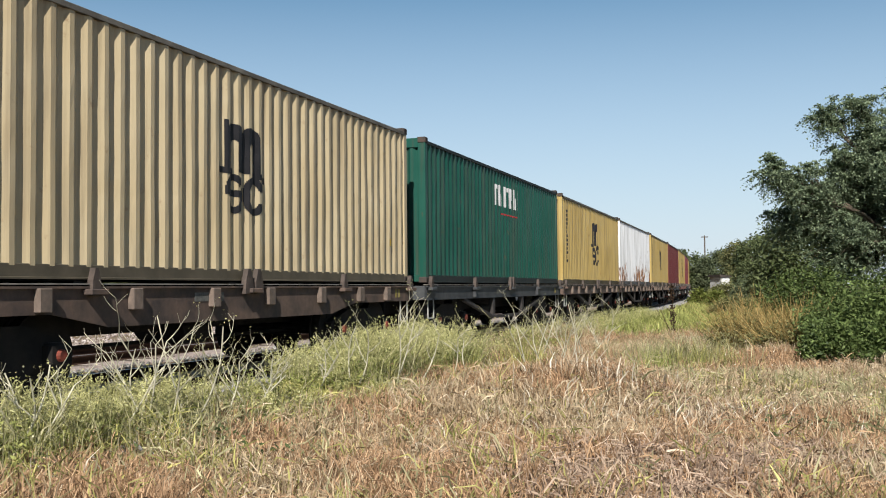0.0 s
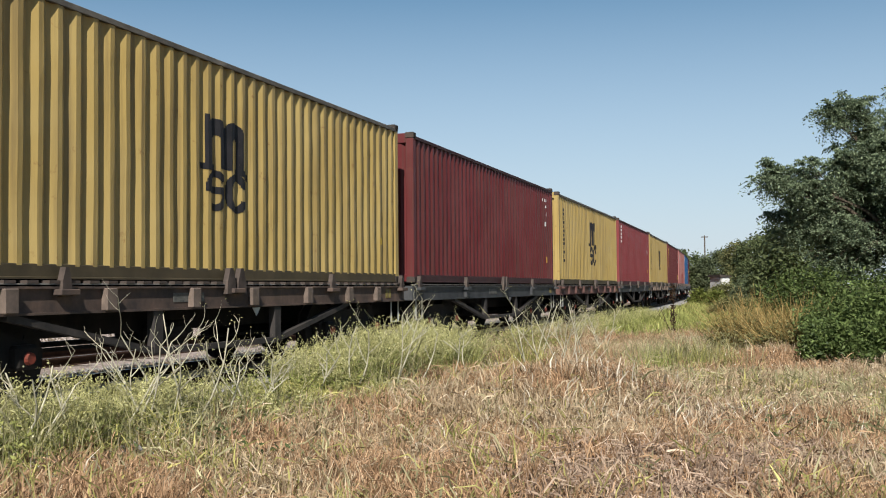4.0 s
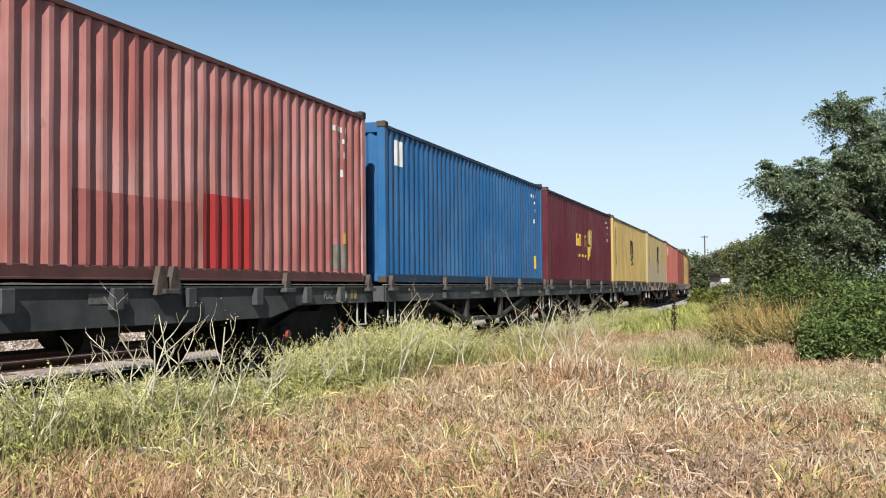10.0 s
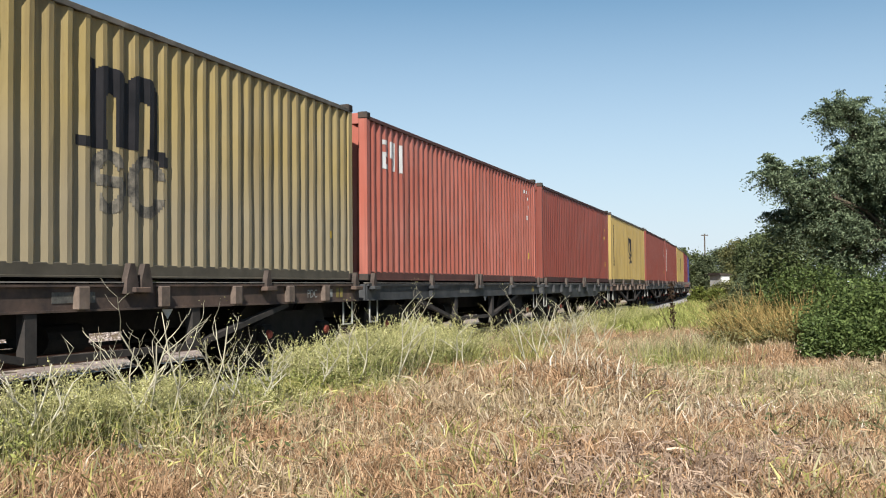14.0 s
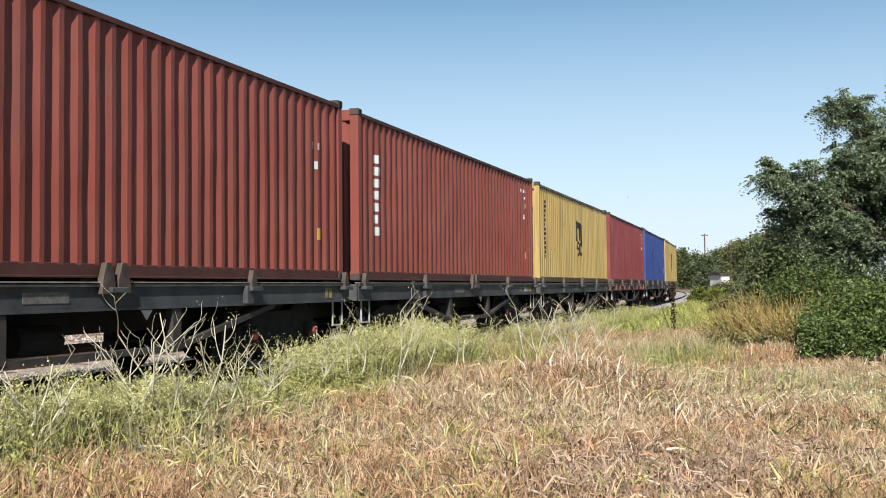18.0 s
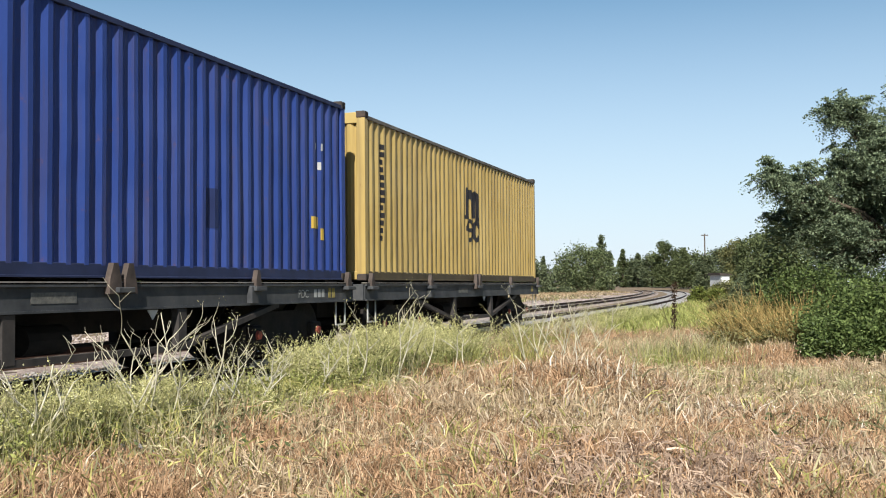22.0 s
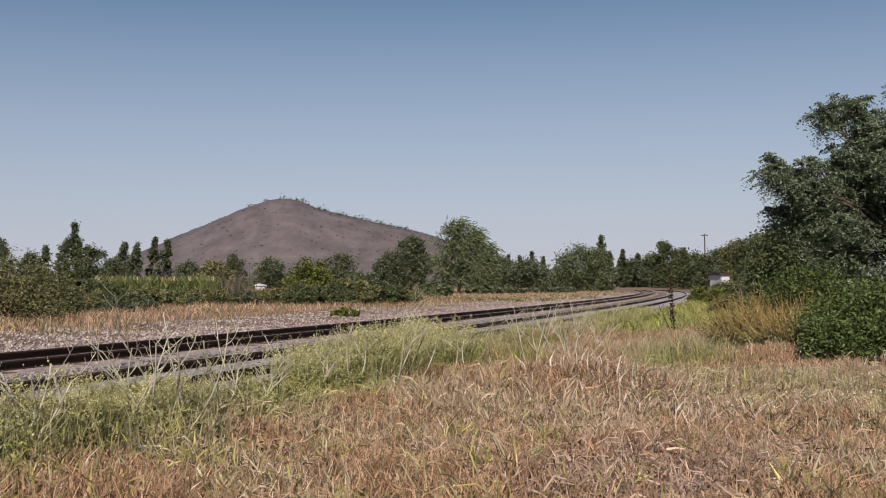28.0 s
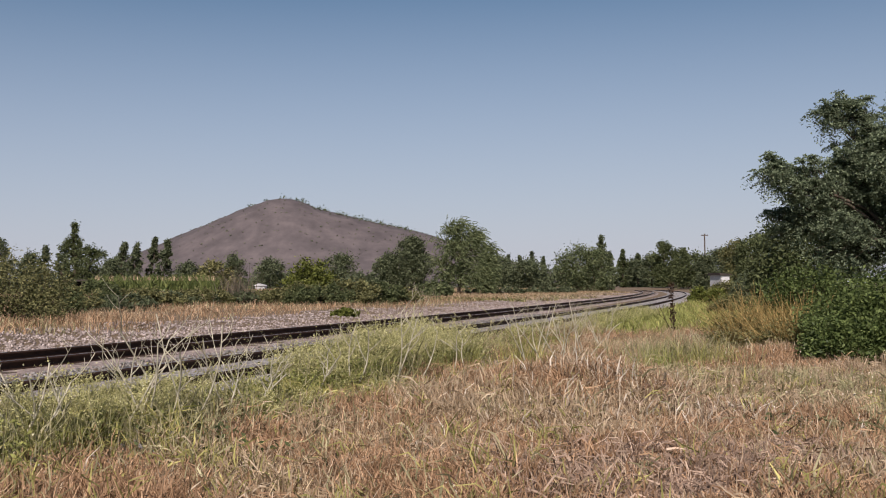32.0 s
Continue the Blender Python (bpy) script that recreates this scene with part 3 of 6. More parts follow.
def glyph_bars(x, z, n, w, h, gap, rng):
    """Unreadable lettering: each sign a pair of upright bars with a short crossbar."""
    out = []
    for i in range(n):
        a = x + i * (w + gap)
        out.append([(a, a + w * 0.36, z, z + h)])
        if rng.random() < 0.7:
            out[-1] += [(a + w * 0.64, a + w, z, z + h * rng.choice((1, 1, 0.6))), (a + w * 0.36, a + w * 0.64, z + h * rng.choice((0.42, 0.78)), z + h * 0.98)]
    return out


SEGMENTS = {"2": "abged", "4": "fgbc", "1": "bc"}


def digit_rects(ch, x, z, w, h, s):
    """A stencilled numeral in square strokes."""
    strokes = {"a": (x, x + w, z + h - s, z + h), "g": (x, x + w, z + h / 2 - s / 2, z + h / 2 + s / 2), "d": (x, x + w, z, z + s),
               "f": (x, x + s, z + h / 2, z + h), "b": (x + w - s, x + w, z + h / 2, z + h), "e": (x, x + s, z, z + h / 2), "c": (x + w - s, x + w, z, z + h / 2)}
    return [strokes[k] for k in SEGMENTS[ch]]


def tail_marks(rng, ink=WHITE):
    return [("code_lettering", text_bars(4.85, 2.42, 4, 0.085, 0.085, 0.05, rng) + text_bars(5.05, 2.24, 3, 0.08, 0.075, 0.05, rng), ink, "worn code lettering"),
            ("weight_lettering", text_bars(5.05, 2.0, 2, 0.07, 0.11, 0.09, rng) + text_bars(5.15, 1.7, 1, 0.07, 0.12, 0.1, rng), ink, "worn weight lettering")]


def marks_for(k, tint):
    rng = random.Random(300 + k)
    out = []
    if tint in ("yellow", "cream", "faded"):
        faded = tint == "faded"
        g = 1.35 if k in (2, 6, 14) else 1.0
        grow = lambda rs: [(0.12 + (p - 0.12) * g, 0.12 + (q - 0.12) * g, 1.46 + (u - 1.46) * g, 1.46 + (v - 1.46) * g) for p, q, u, v in rs]
        out.append(("emblem", grow(emblem_rects()), BLACK, "black painted arched emblem"))
        out.append(("ring_emblem", grow(ring_marks()), WASHED if faded else BLACK, "two painted rings"))
        out.append(("name_lettering", text_bars(-5.35, 2.42, 13, 0.17, 0.09, 0.045, rng, True), BLACK, "upright row of small black letters"))
        out.append(("warning_label", [(5.22, 5.34, 0.66, 0.78)], GOLD, "small yellow warning label"))
    elif tint == "green":
        out += [("lettering", g, WHITE, "large white lettering") for g in glyph_bars(-0.95, 1.93, 7, 0.27, 0.52, 0.08, rng)]
        out.append(("red_line", [(-0.5, 1.3, 1.72, 1.76)], SIGN_RED, "thin red line of print"))
    elif tint == "maroon":
        out += [("lettering", g, GOLD, "large yellow lettering") for g in glyph_bars(-1.5, 1.32, 4, 0.42, 0.42, 0.08, rng)]
        out.append(("address_print", text_bars(-1.3, 0.95, 9, 0.12, 0.09, 0.07, rng), GOLD, "small yellow print"))
        shield = [(0.62 + 0.05 * n, 0.67 + 0.05 * n, 0.86 + 0.03 * abs(n - 3) ** 1.3, 1.34) for n in range(5)]
        shield += [(0.95 + 0.07 * n, 1.02 + 0.07 * n, 0.98 + 0.018 * n ** 1.8, 1.36) for n in range(5)] + [(1.0 + 0.07 * n, 1.07 + 0.07 * n, 1.44, 1.95 + 0.02 * (n % 3)) for n in range(4)]
        shield += [(1.36 + 0.05 * n, 1.41 + 0.05 * n, 1.3 + 0.1 * n, 1.97) for n in range(5)]
        out += [("shield_emblem", shield[a:b], GOLD, "yellow panel of a shield emblem") for a, b in ((0, 5), (5, 10), (10, 14), (14, 19))]
        out.append(("shield_panel", [(0.78, 0.93, 1.44, 1.9), (0.88, 0.94, 1.05, 1.36), (1.31, 1.35, 1.2, 1.9)], GREY_PAINT, "grey panel of the shield emblem"))
        out += tail_marks(rng)
    else:
        out += tail_marks(rng, GOLD if k == 16 else WHITE)[1 if k in (7, 16, 18, 22) else 0:]
        out.append(("warning_label", [(5.15, 5.4, 0.42, 0.78)] if k in (9, 11) else [(5.2, 5.36, 0.62, 0.8)], GOLD, "small yellow warning label"))
        if k == 15:
            out.append(("number_lettering", [q for i, ch in enumerate("241") for q in digit_rects(ch, -5.3 + i * 0.33, 2.0, 0.26, 0.52, 0.085)], WHITE, "large worn white 241"))
        if k == 10:
            out += [("number_block", g, WHITE, "white painted block") for g in glyph_bars(-5.1, 2.02, 2, 0.28, 0.52, 0.06, rng)]
        if k == 10:
            out.append(("old_patch", [(-1.3, 1.04, 0.165, 0.95)], OLD_PATCH, "darker repainted patch"))
            out.append(("red_patch", [(1.1, 2.3, 0.165, 1.1)], SIGN_RED, "newer bright red repair patch"))
            out.append(("grey_patch", [(4.85, 5.4, 0.2, 0.6)], GREY_PAINT, "dull grey repair patch"))
        if k == 11:
            out.append(("front_label", [(-5.55, -5.2, 2.15, 2.62)], WHITE, "white label"))
        if k == 7:
            out.append(("front_label", [(-5.35, -5.05, 2.5 - 0.16 * i, 2.6 - 0.16 * i) for i in range(5)], WHITE, "striped white label"))
        if k == 9:
            out.append(("upright_lettering", text_bars(-5.35, 2.5, 7, 0.2, 0.17, 0.06, rng, True), GOLD, "upright yellow lettering"))
        if k == 19:
            out.append(("upright_lettering", text_bars(-5.35, 2.2, 7, 0.2, 0.15, 0.06, rng, True), WHITE, "upright white lettering"))
        if k == 21:
            out.append(("upright_lettering", text_bars(-5.45, 2.56, 5, 0.2, 0.13, 0.05, rng, True) + text_bars(-5.45, 1.5, 3, 0.2, 0.12, 0.05, rng, True), WHITE, "upright white lettering"))
        if k == 22:
            out.append(("yellow_label", [(4.9, 5.02, 0.79, 0.97), (5.05, 5.15, 0.79, 0.97)], GOLD, "yellow label"))
            out.append(("scuff_mark", [(-2.15, -1.8, 1.3, 1.95)], NAVY, "dark blue painted out mark"))
            out.append(("scuff_mark", [(2.0, 2.32, 0.65, 1.15)], NAVY, "dark blue painted out mark"))
    return out


TRAIN = [("cream", "cream"), ("green", "green"), ("yellow", "yellow"), ("white", "white"), ("yellow", "yellow"), ("oxblood", "oxblood"),
         ("yellow", "yellow"), ("crimson", "crimson"), ("yellow", "yellow"), ("oxblood", "oxblood"), ("pink", "pink"), ("blue", "blue"),
         ("maroon", "maroon"), ("yellow", "yellow"), ("faded", "faded"), ("salmon", "salmon"), ("red", "red"), ("yellow", "yellow"),
         ("red", "red"), ("red", "red"), ("yellow", "yellow"), ("crimson", "crimson"), ("royal", "royal"), ("yellow", "yellow")]
LABELS = {
    "cream": "cream steel shipping container with black emblem", "green": "dark green steel container with white lettering",
    "yellow": "ochre yellow steel container with black emblem", "white": "white steel container streaked with rust",
    "oxblood": "dark oxblood red corrugated steel container", "crimson": "faded crimson corrugated steel container",
    "pink": "bleached pinkish red container with red patch", "blue": "sea blue corrugated steel container",
    "maroon": "maroon steel container with yellow lettering", "faded": "yellow container bleached grey along its lower half",
    "salmon": "salmon red corrugated container with white mark", "red": "brownish red corrugated steel container",
    "royal": "royal blue corrugated steel container"}


LETTER = simple("grey stencil paint", ((0.3, (0.245, 0.245, 0.23)), (0.8, (0.36, 0.353, 0.331))), 6.0, 0.7)
# truss parts get a darker iron than the side sills
TRUSS_DARK = simple("dark truss iron", ((0.3, (0.0216, 0.0202, 0.0194)), (0.6, (0.0468, 0.0396, 0.036)), (0.85, (0.0936, 0.072, 0.0612))), 4.0, 0.75)
PANEL_INK = simple("faded grey print", ((0.35, (0.0648, 0.0648, 0.0612)), (0.65, (0.144, 0.137, 0.122))), 14.0, 0.7)
NUMBER_INK = simple("dull yellow print", ((0.35, (0.144, 0.115, 0.036)), (0.65, (0.274, 0.216, 0.072))), 9.0, 0.7)
POCKET_RUST = simple("worn brown pocket", ((0.3, (0.075, 0.058, 0.048)), (0.55, (0.14, 0.105, 0.085)), (0.85, (0.23, 0.18, 0.145))), 4.0, 0.75)
TOP_STEEL = simple("weathered rail paint", ((0.3, (0.06, 0.053, 0.045)), (0.6, (0.12, 0.108, 0.09)), (0.85, (0.2, 0.18, 0.15))), 3.0, 0.65)
# pale tone that holds the sunlight caught along the deck edge
DECK_EDGE = simple("sunlit deck edge", ((0.3, (0.115, 0.101, 0.0864)), (0.7, (0.245, 0.223, 0.202))), 5.0, 0.6)
AXLE_RED = simple("red axle cap", ((0.3, (0.07, 0.02, 0.013)), (0.7, (0.19, 0.04, 0.025))), 9.0, 0.7)
STOP_RUST = simple("rubbed brown iron", ((0.3, (0.035, 0.027, 0.023)), (0.6, (0.07, 0.053, 0.045)), (0.85, (0.15, 0.11, 0.09))), 5.0, 0.7)


# ---- flat wagons ----
def wheelset(name="wheelset"):
    bm = bmesh.new()
    for side in (-1, 1):
        y = side * (GAUGE / 2 + 0.03)
        tube(bm, (0, y - 0.065, 0), (0, y + 0.065, 0), 0.455, seg=28)
        tube(bm, (0, y - side * 0.095, 0), (0, y - side * 0.065, 0), 0.485, seg=28)
        tube(bm, (0, y + side * 0.065, 0), (0, y + side * 0.1, 0), 0.13, seg=12)
        for a in range(3):                     # holes in the disc show as the wheel turns
            c, s = math.cos(a * 2.0944), math.sin(a * 2.0944)
            add_box(bm, (c * 0.27 - 0.045, y + side * 0.062, s * 0.27 - 0.045), (c * 0.27 + 0.045, y + side * 0.075, s * 0.27 + 0.045))
    tube(bm, (0, -1.05, 0), (0, 1.05, 0), 0.075, seg=12)
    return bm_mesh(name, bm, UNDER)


WHEELS = wheelset()
AXLES = (-5.15, -3.35, 3.35, 5.15)
SPIN = []


CLEAT = box("deck_cleat", (-0.075, -0.045, 0.0), (0.075, 0.06, 0.028), STOP_RUST)


def build_wagon(k, fishbelly, rusty):
    mat = SILL_RED if k in (6, 21) else SILL_RUST if rusty else SILL_BLACK
    w = thing("flat_wagon", ("rusty brown" if rusty else "blackened grey") + (" flat wagon with deep bellied side sills" if fishbelly else " flat wagon with trussed side sills"),
              "flat wagon", "flat wagons of the freight train")
    HL, Y = 6.2, 1.24
    t, lo = DECK, 1.285
    for side in (-1, 1):
        if fishbelly:
            out = [(-HL, t), (-HL, lo), (-3.6, lo), (-2.7, 1.13), (2.7, 1.13), (3.6, lo), (HL, lo), (HL, t)]
        else:
            out = [(-HL, t), (-HL, lo), (HL, lo), (HL, t)]
        part("side_sill", prism("side_sill", out[::-1], side * Y - 0.012, side * Y + 0.012, mat), w)
        for z in ((t - 0.012,) if fishbelly else (t - 0.012, lo + 0.012)):
            part("sill_flange", box("sill_flange", (-HL, side * Y - 0.045, z - 0.012), (HL, side * Y + 0.045, z + 0.012), mat), w)
        if not fishbelly:
            yq = side * (Y - 0.02)
            for x in (-1.4, 1.4):
                bm = bmesh.new()
                add_box(bm, (x - 0.09, yq - 0.05, 0.8), (x + 0.09, yq + 0.05, lo), 0.01)
                part("queen_post", bm_mesh("queen_post", bm, TRUSS_DARK), w)
            for a, b in (((-1.4, yq, 0.82), (1.4, yq, 0.82)), ((-1.4, yq, 0.82), (-3.75, yq, lo - 0.01)), ((1.4, yq, 0.82), (3.75, yq, lo - 0.01))):
                bm = bmesh.new()
                bar(bm, a, b, 0.09, 0.07)
                part("truss_rod", bm_mesh("truss_rod", bm, TRUSS_DARK), w)
        # stake pockets and folding container stops
        for x in (-4.9, -3.75, -2.3, -0.7, 0.7, 2.3, 3.75, 4.9) if fishbelly or rusty else (-3.0, 3.0):
            part("stake_pocket", box("stake_pocket", (x - 0.09, side * Y - 0.085 * (side < 0), lo + 0.02), (x + 0.09, side * Y + 0.085 * (side > 0), t - 0.02), POCKET_RUST if rusty and k not in (6, 21) else mat, 0.01), w)
        part("deck_edge", box("deck_edge", (-HL, side * (Y + 0.048) - 0.1 * (side > 0), t + 0.016), (HL, side * (Y + 0.048) + 0.1 * (side < 0), t + 0.03), DECK_EDGE), w, "pale strip for the sunlit deck edge")
        for ex in (-1, 1):                     # grab iron at the end of the sill, and a painted stub
            xa, ya = ex * 5.85, side * (Y - 0.02)
            bm = bmesh.new()
            bar(bm, (xa - 0.17, ya, lo), (xa - 0.17, ya, lo - 0.36), 0.022)
            bar(bm, (xa + 0.17, ya, lo), (xa + 0.17, ya, lo - 0.36), 0.022)
            bar(bm, (xa - 0.18, ya, lo - 0.36), (xa + 0.18, ya, lo - 0.36), 0.022)
            part("grab_iron", bm_mesh("grab_iron", bm, LETTER), w, "pale painted grab iron")
        yo = side * (Y + 0.013)
        part("data_panel", box("data_panel", (-1.1, min(yo, yo + side * 0.004), lo + 0.09), (-0.45, max(yo, yo + side * 0.004), lo + 0.2), PANEL_INK), w, "faint grey data panel")
        part("jack_mark", prism("jack_mark", [(0.75, lo - 0.01), (0.95, lo - 0.01), (0.85, lo - 0.12)], side * Y - 0.006, side * Y + 0.006, WHITE), w, "small white triangle")
        for i in range(2):
            part("number_bar", box("number_bar", (5.35 + i * 0.14, min(yo, yo + side * 0.004), lo + 0.07), (5.44 + i * 0.14, max(yo, yo + side * 0.004), lo + 0.22), NUMBER_INK), w, "dull yellow painted bar")
        for x in (-6.0, -3.0, 0.22, 3.1, 6.0):
            y0, y1 = sorted((side * (Y + 0.015), side * (Y + 0.085)))
            big = abs(x) < 1
            for dx in ((-0.13, 0.13) if big else (0.0,)):
                h, c = (0.23, x + dx) if big else (0.19, x)
                e = 1.0 if big else 0.68
                part("container_stop", prism("container_stop", [(c - 0.11 * e, t - 0.10), (c + 0.11 * e, t - 0.10), (c + 0.09 * e, t + 0.04), (c + 0.035 * e, t + h), (c - 0.04 * e, t + h), (c - 0.10 * e, t + 0.06)], y0, y1, STOP_RUST), w)
            part("stop_bracket", box("stop_bracket", (x - 0.14, min(y0, side * (Y + 0.13)), t - 0.09), (x + 0.14, max(y1, side * (Y + 0.13)), t - 0.03), mat, 0.008), w)
    if k in (2, 3, 4, 7):                      # a row of small cleats along the deck's edge
        for i in range(40):
            part("deck_cleat", CLEAT, w, m=pose(-5.85 + i * 0.3, -Y - 0.01, t + 0.03))
    # near-black blocks: the slot's shade under the container is in their colour
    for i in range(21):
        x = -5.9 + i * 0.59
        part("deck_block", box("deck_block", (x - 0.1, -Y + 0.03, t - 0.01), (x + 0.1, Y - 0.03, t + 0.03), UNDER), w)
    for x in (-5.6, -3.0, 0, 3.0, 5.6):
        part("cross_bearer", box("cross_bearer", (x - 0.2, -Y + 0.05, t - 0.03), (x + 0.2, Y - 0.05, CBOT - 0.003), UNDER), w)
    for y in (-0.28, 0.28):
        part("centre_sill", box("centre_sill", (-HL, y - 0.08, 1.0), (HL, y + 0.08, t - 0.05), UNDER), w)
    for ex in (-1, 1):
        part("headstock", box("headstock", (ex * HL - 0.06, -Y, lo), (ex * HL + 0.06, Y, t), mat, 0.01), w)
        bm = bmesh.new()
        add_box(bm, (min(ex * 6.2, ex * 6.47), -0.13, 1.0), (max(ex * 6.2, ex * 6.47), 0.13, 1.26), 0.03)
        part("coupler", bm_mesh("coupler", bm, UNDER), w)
        bogie = part("bogie", box("bolster", (ex * 4.25 - 0.22, -1.0, 0.82), (ex * 4.25 + 0.22, 1.0, 1.12), UNDER, 0.03), w, "near-black cast iron bogie")
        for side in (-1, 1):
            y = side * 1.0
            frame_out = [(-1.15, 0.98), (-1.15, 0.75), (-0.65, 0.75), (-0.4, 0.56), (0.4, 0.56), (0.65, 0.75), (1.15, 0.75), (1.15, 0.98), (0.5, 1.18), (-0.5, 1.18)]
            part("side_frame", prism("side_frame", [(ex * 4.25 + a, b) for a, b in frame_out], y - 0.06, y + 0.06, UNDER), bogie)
            for dx in (-0.9, 0.9):
                part("axle_box", box("axle_box", (ex * 4.25 + dx - 0.15, min(y, y + side * 0.16), 0.76), (ex * 4.25 + dx + 0.15, max(y, y + side * 0.16), 1.0), UNDER, 0.03), bogie)
                bm = bmesh.new()
                tube(bm, (ex * 4.25 + dx, y + side * 0.15, 0.87), (ex * 4.25 + dx, y + side * 0.2, 0.87), 0.07, 0.055, 12)
                part("axle_cap", bm_mesh("axle_cap", bm, AXLE_RED), bogie, "dull red axle cap")
            bm = bmesh.new()
            for dx in (-0.16, 0.0, 0.16):
                tube(bm, (ex * 4.25 + dx, y + side * 0.03, 0.6), (ex * 4.25 + dx, y + side * 0.03, 0.86), 0.06, seg=8)
            part("spring", bm_mesh("spring", bm, UNDER), bogie)
    for ax in AXLES:
        ws = part("wheelset", WHEELS, w, "iron wheels on an axle", pose(ax, 0, RAIL + 0.455))
        SPIN.append((k, ws, ax))
    if k in (9, 10, 14, 19, 22):
        cu = bpy.data.curves.new("stencil", "FONT")
        cu.body, cu.size = "PDC", 0.17
        cu.materials.append(LETTER)
        part("class_lettering", cu, w, "grey stencilled letters", pose(4.35, -Y - 0.017, lo + 0.08, 90, 0, 0))
        for i in range(3):
            part("number_bar", box("number_bar", (4.86 + i * 0.13, -Y - 0.016, lo + 0.08), (4.95 + i * 0.13, -Y - 0.0135, lo + 0.2), LETTER), w)
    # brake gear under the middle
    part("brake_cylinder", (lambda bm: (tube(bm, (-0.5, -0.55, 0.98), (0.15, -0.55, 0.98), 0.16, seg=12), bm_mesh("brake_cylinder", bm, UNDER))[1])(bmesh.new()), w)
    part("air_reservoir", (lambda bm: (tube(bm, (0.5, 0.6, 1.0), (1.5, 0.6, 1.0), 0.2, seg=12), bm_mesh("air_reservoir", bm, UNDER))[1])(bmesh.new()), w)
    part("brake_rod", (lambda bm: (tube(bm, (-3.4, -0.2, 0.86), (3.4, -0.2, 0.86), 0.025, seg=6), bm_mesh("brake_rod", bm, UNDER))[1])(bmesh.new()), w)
    return w


# ---- plants ----
def leaf_quads(centres, size, rng, droop=0.0, narrow=0.5, up=0.8):
    """Four-cornered leaves with random turns at the centres (n, 3)."""
    n = len(centres)
    d = rng.normal(size=(n, 3))
    d[:, 2] = d[:, 2] * 0.7 - droop * 2.2
    d /= np.linalg.norm(d, axis=1)[:, None]
    nrm = rng.normal(size=(n, 3))
    nrm[:, 2] += up * 2
    side = np.cross(d, nrm)
    side /= np.linalg.norm(side, axis=1)[:, None] + 1e-9
    s = size * rng.uniform(0.6, 1.35, n)[:, None]
    a = centres - d * s * 0.5
    c = centres + d * s * 0.5
    b = centres + side * s * narrow * 0.5 + d * s * 0.06
    e = centres - side * s * narrow * 0.5 + d * s * 0.06
    co = np.stack([a, b, c, e], 1).reshape(-1, 3)
    return co, np.arange(4 * n).reshape(-1, 4)


def sticks(segs, sides=5):
    """Tapered round pieces from a list of (a, b, r0, r1)."""
    co, q = [], []
    for a, b, r0, r1 in segs:
        a, b = Vector(a), Vector(b)
        m = (b - a).to_track_quat("Z", "Y").to_matrix()
        base = len(co)
        for p, r in ((a, r0), (b, r1)):
            for i in range(sides):
                t = 2 * math.pi * i / sides
                co.append(p + m @ Vector((r * math.cos(t), r * math.sin(t), 0)))
        for i in range(sides):
            j = (i + 1) % sides
            q.append((base + i, base + j, base + sides + j, base + sides + i))
    return np.array([tuple(c) for c in co]), np.array(q)


def crown_clumps(shape, h, w, rng, n):
    """Clump centres (n, 3) and radii for a crown of height h and width w that starts at its foot."""
    u = rng.uniform(0, 1, n)
    ang = rng.uniform(0, 2 * np.pi, n)
    if shape == "poplar":
        r = w / 2 * np.sin(np.pi * (0.06 + 0.94 * u) ** 0.7) ** 0.8 * rng.uniform(0.3, 1.0, n)
        z = h * (0.05 + 0.95 * u)
    elif shape == "conifer":
        r = w / 2 * (1 - u) ** 0.9 * np.sqrt(rng.uniform(0.1, 1, n)) + 0.03 * w
        z = h * (0.12 + 0.88 * u)
    else:
        z = h * (0.06 + 0.90 * u)
        r = w / 2 * np.sqrt(np.clip(1 - (2 * u - 0.85) ** 2 / 1.4, 0.05, 1)) * rng.uniform(0.45, 1.0, n)
    if shape == "conifer":                            # tiers of boughs
        tier = np.round(u * 11) / 11
        r = w / 2 * (1 - tier) ** 0.85 * (0.15 + 0.95 * np.sqrt(rng.uniform(0, 1, n))) + 0.02 * w
        z = h * (0.10 + 0.88 * tier) + 0.10 * r
    r = r * (0.78 + 0.32 * np.sin(3 * ang + 9 * u + n) * np.sin(5 * ang - 4 * u) + 0.22 * rng.uniform(-1, 1, n))
    rad = w * rng.uniform(0.08, 0.17, n) * (0.8 if shape in ("poplar", "conifer") else 1.0)
    return np.stack([r * np.cos(ang), r * np.sin(ang), z], 1), rad


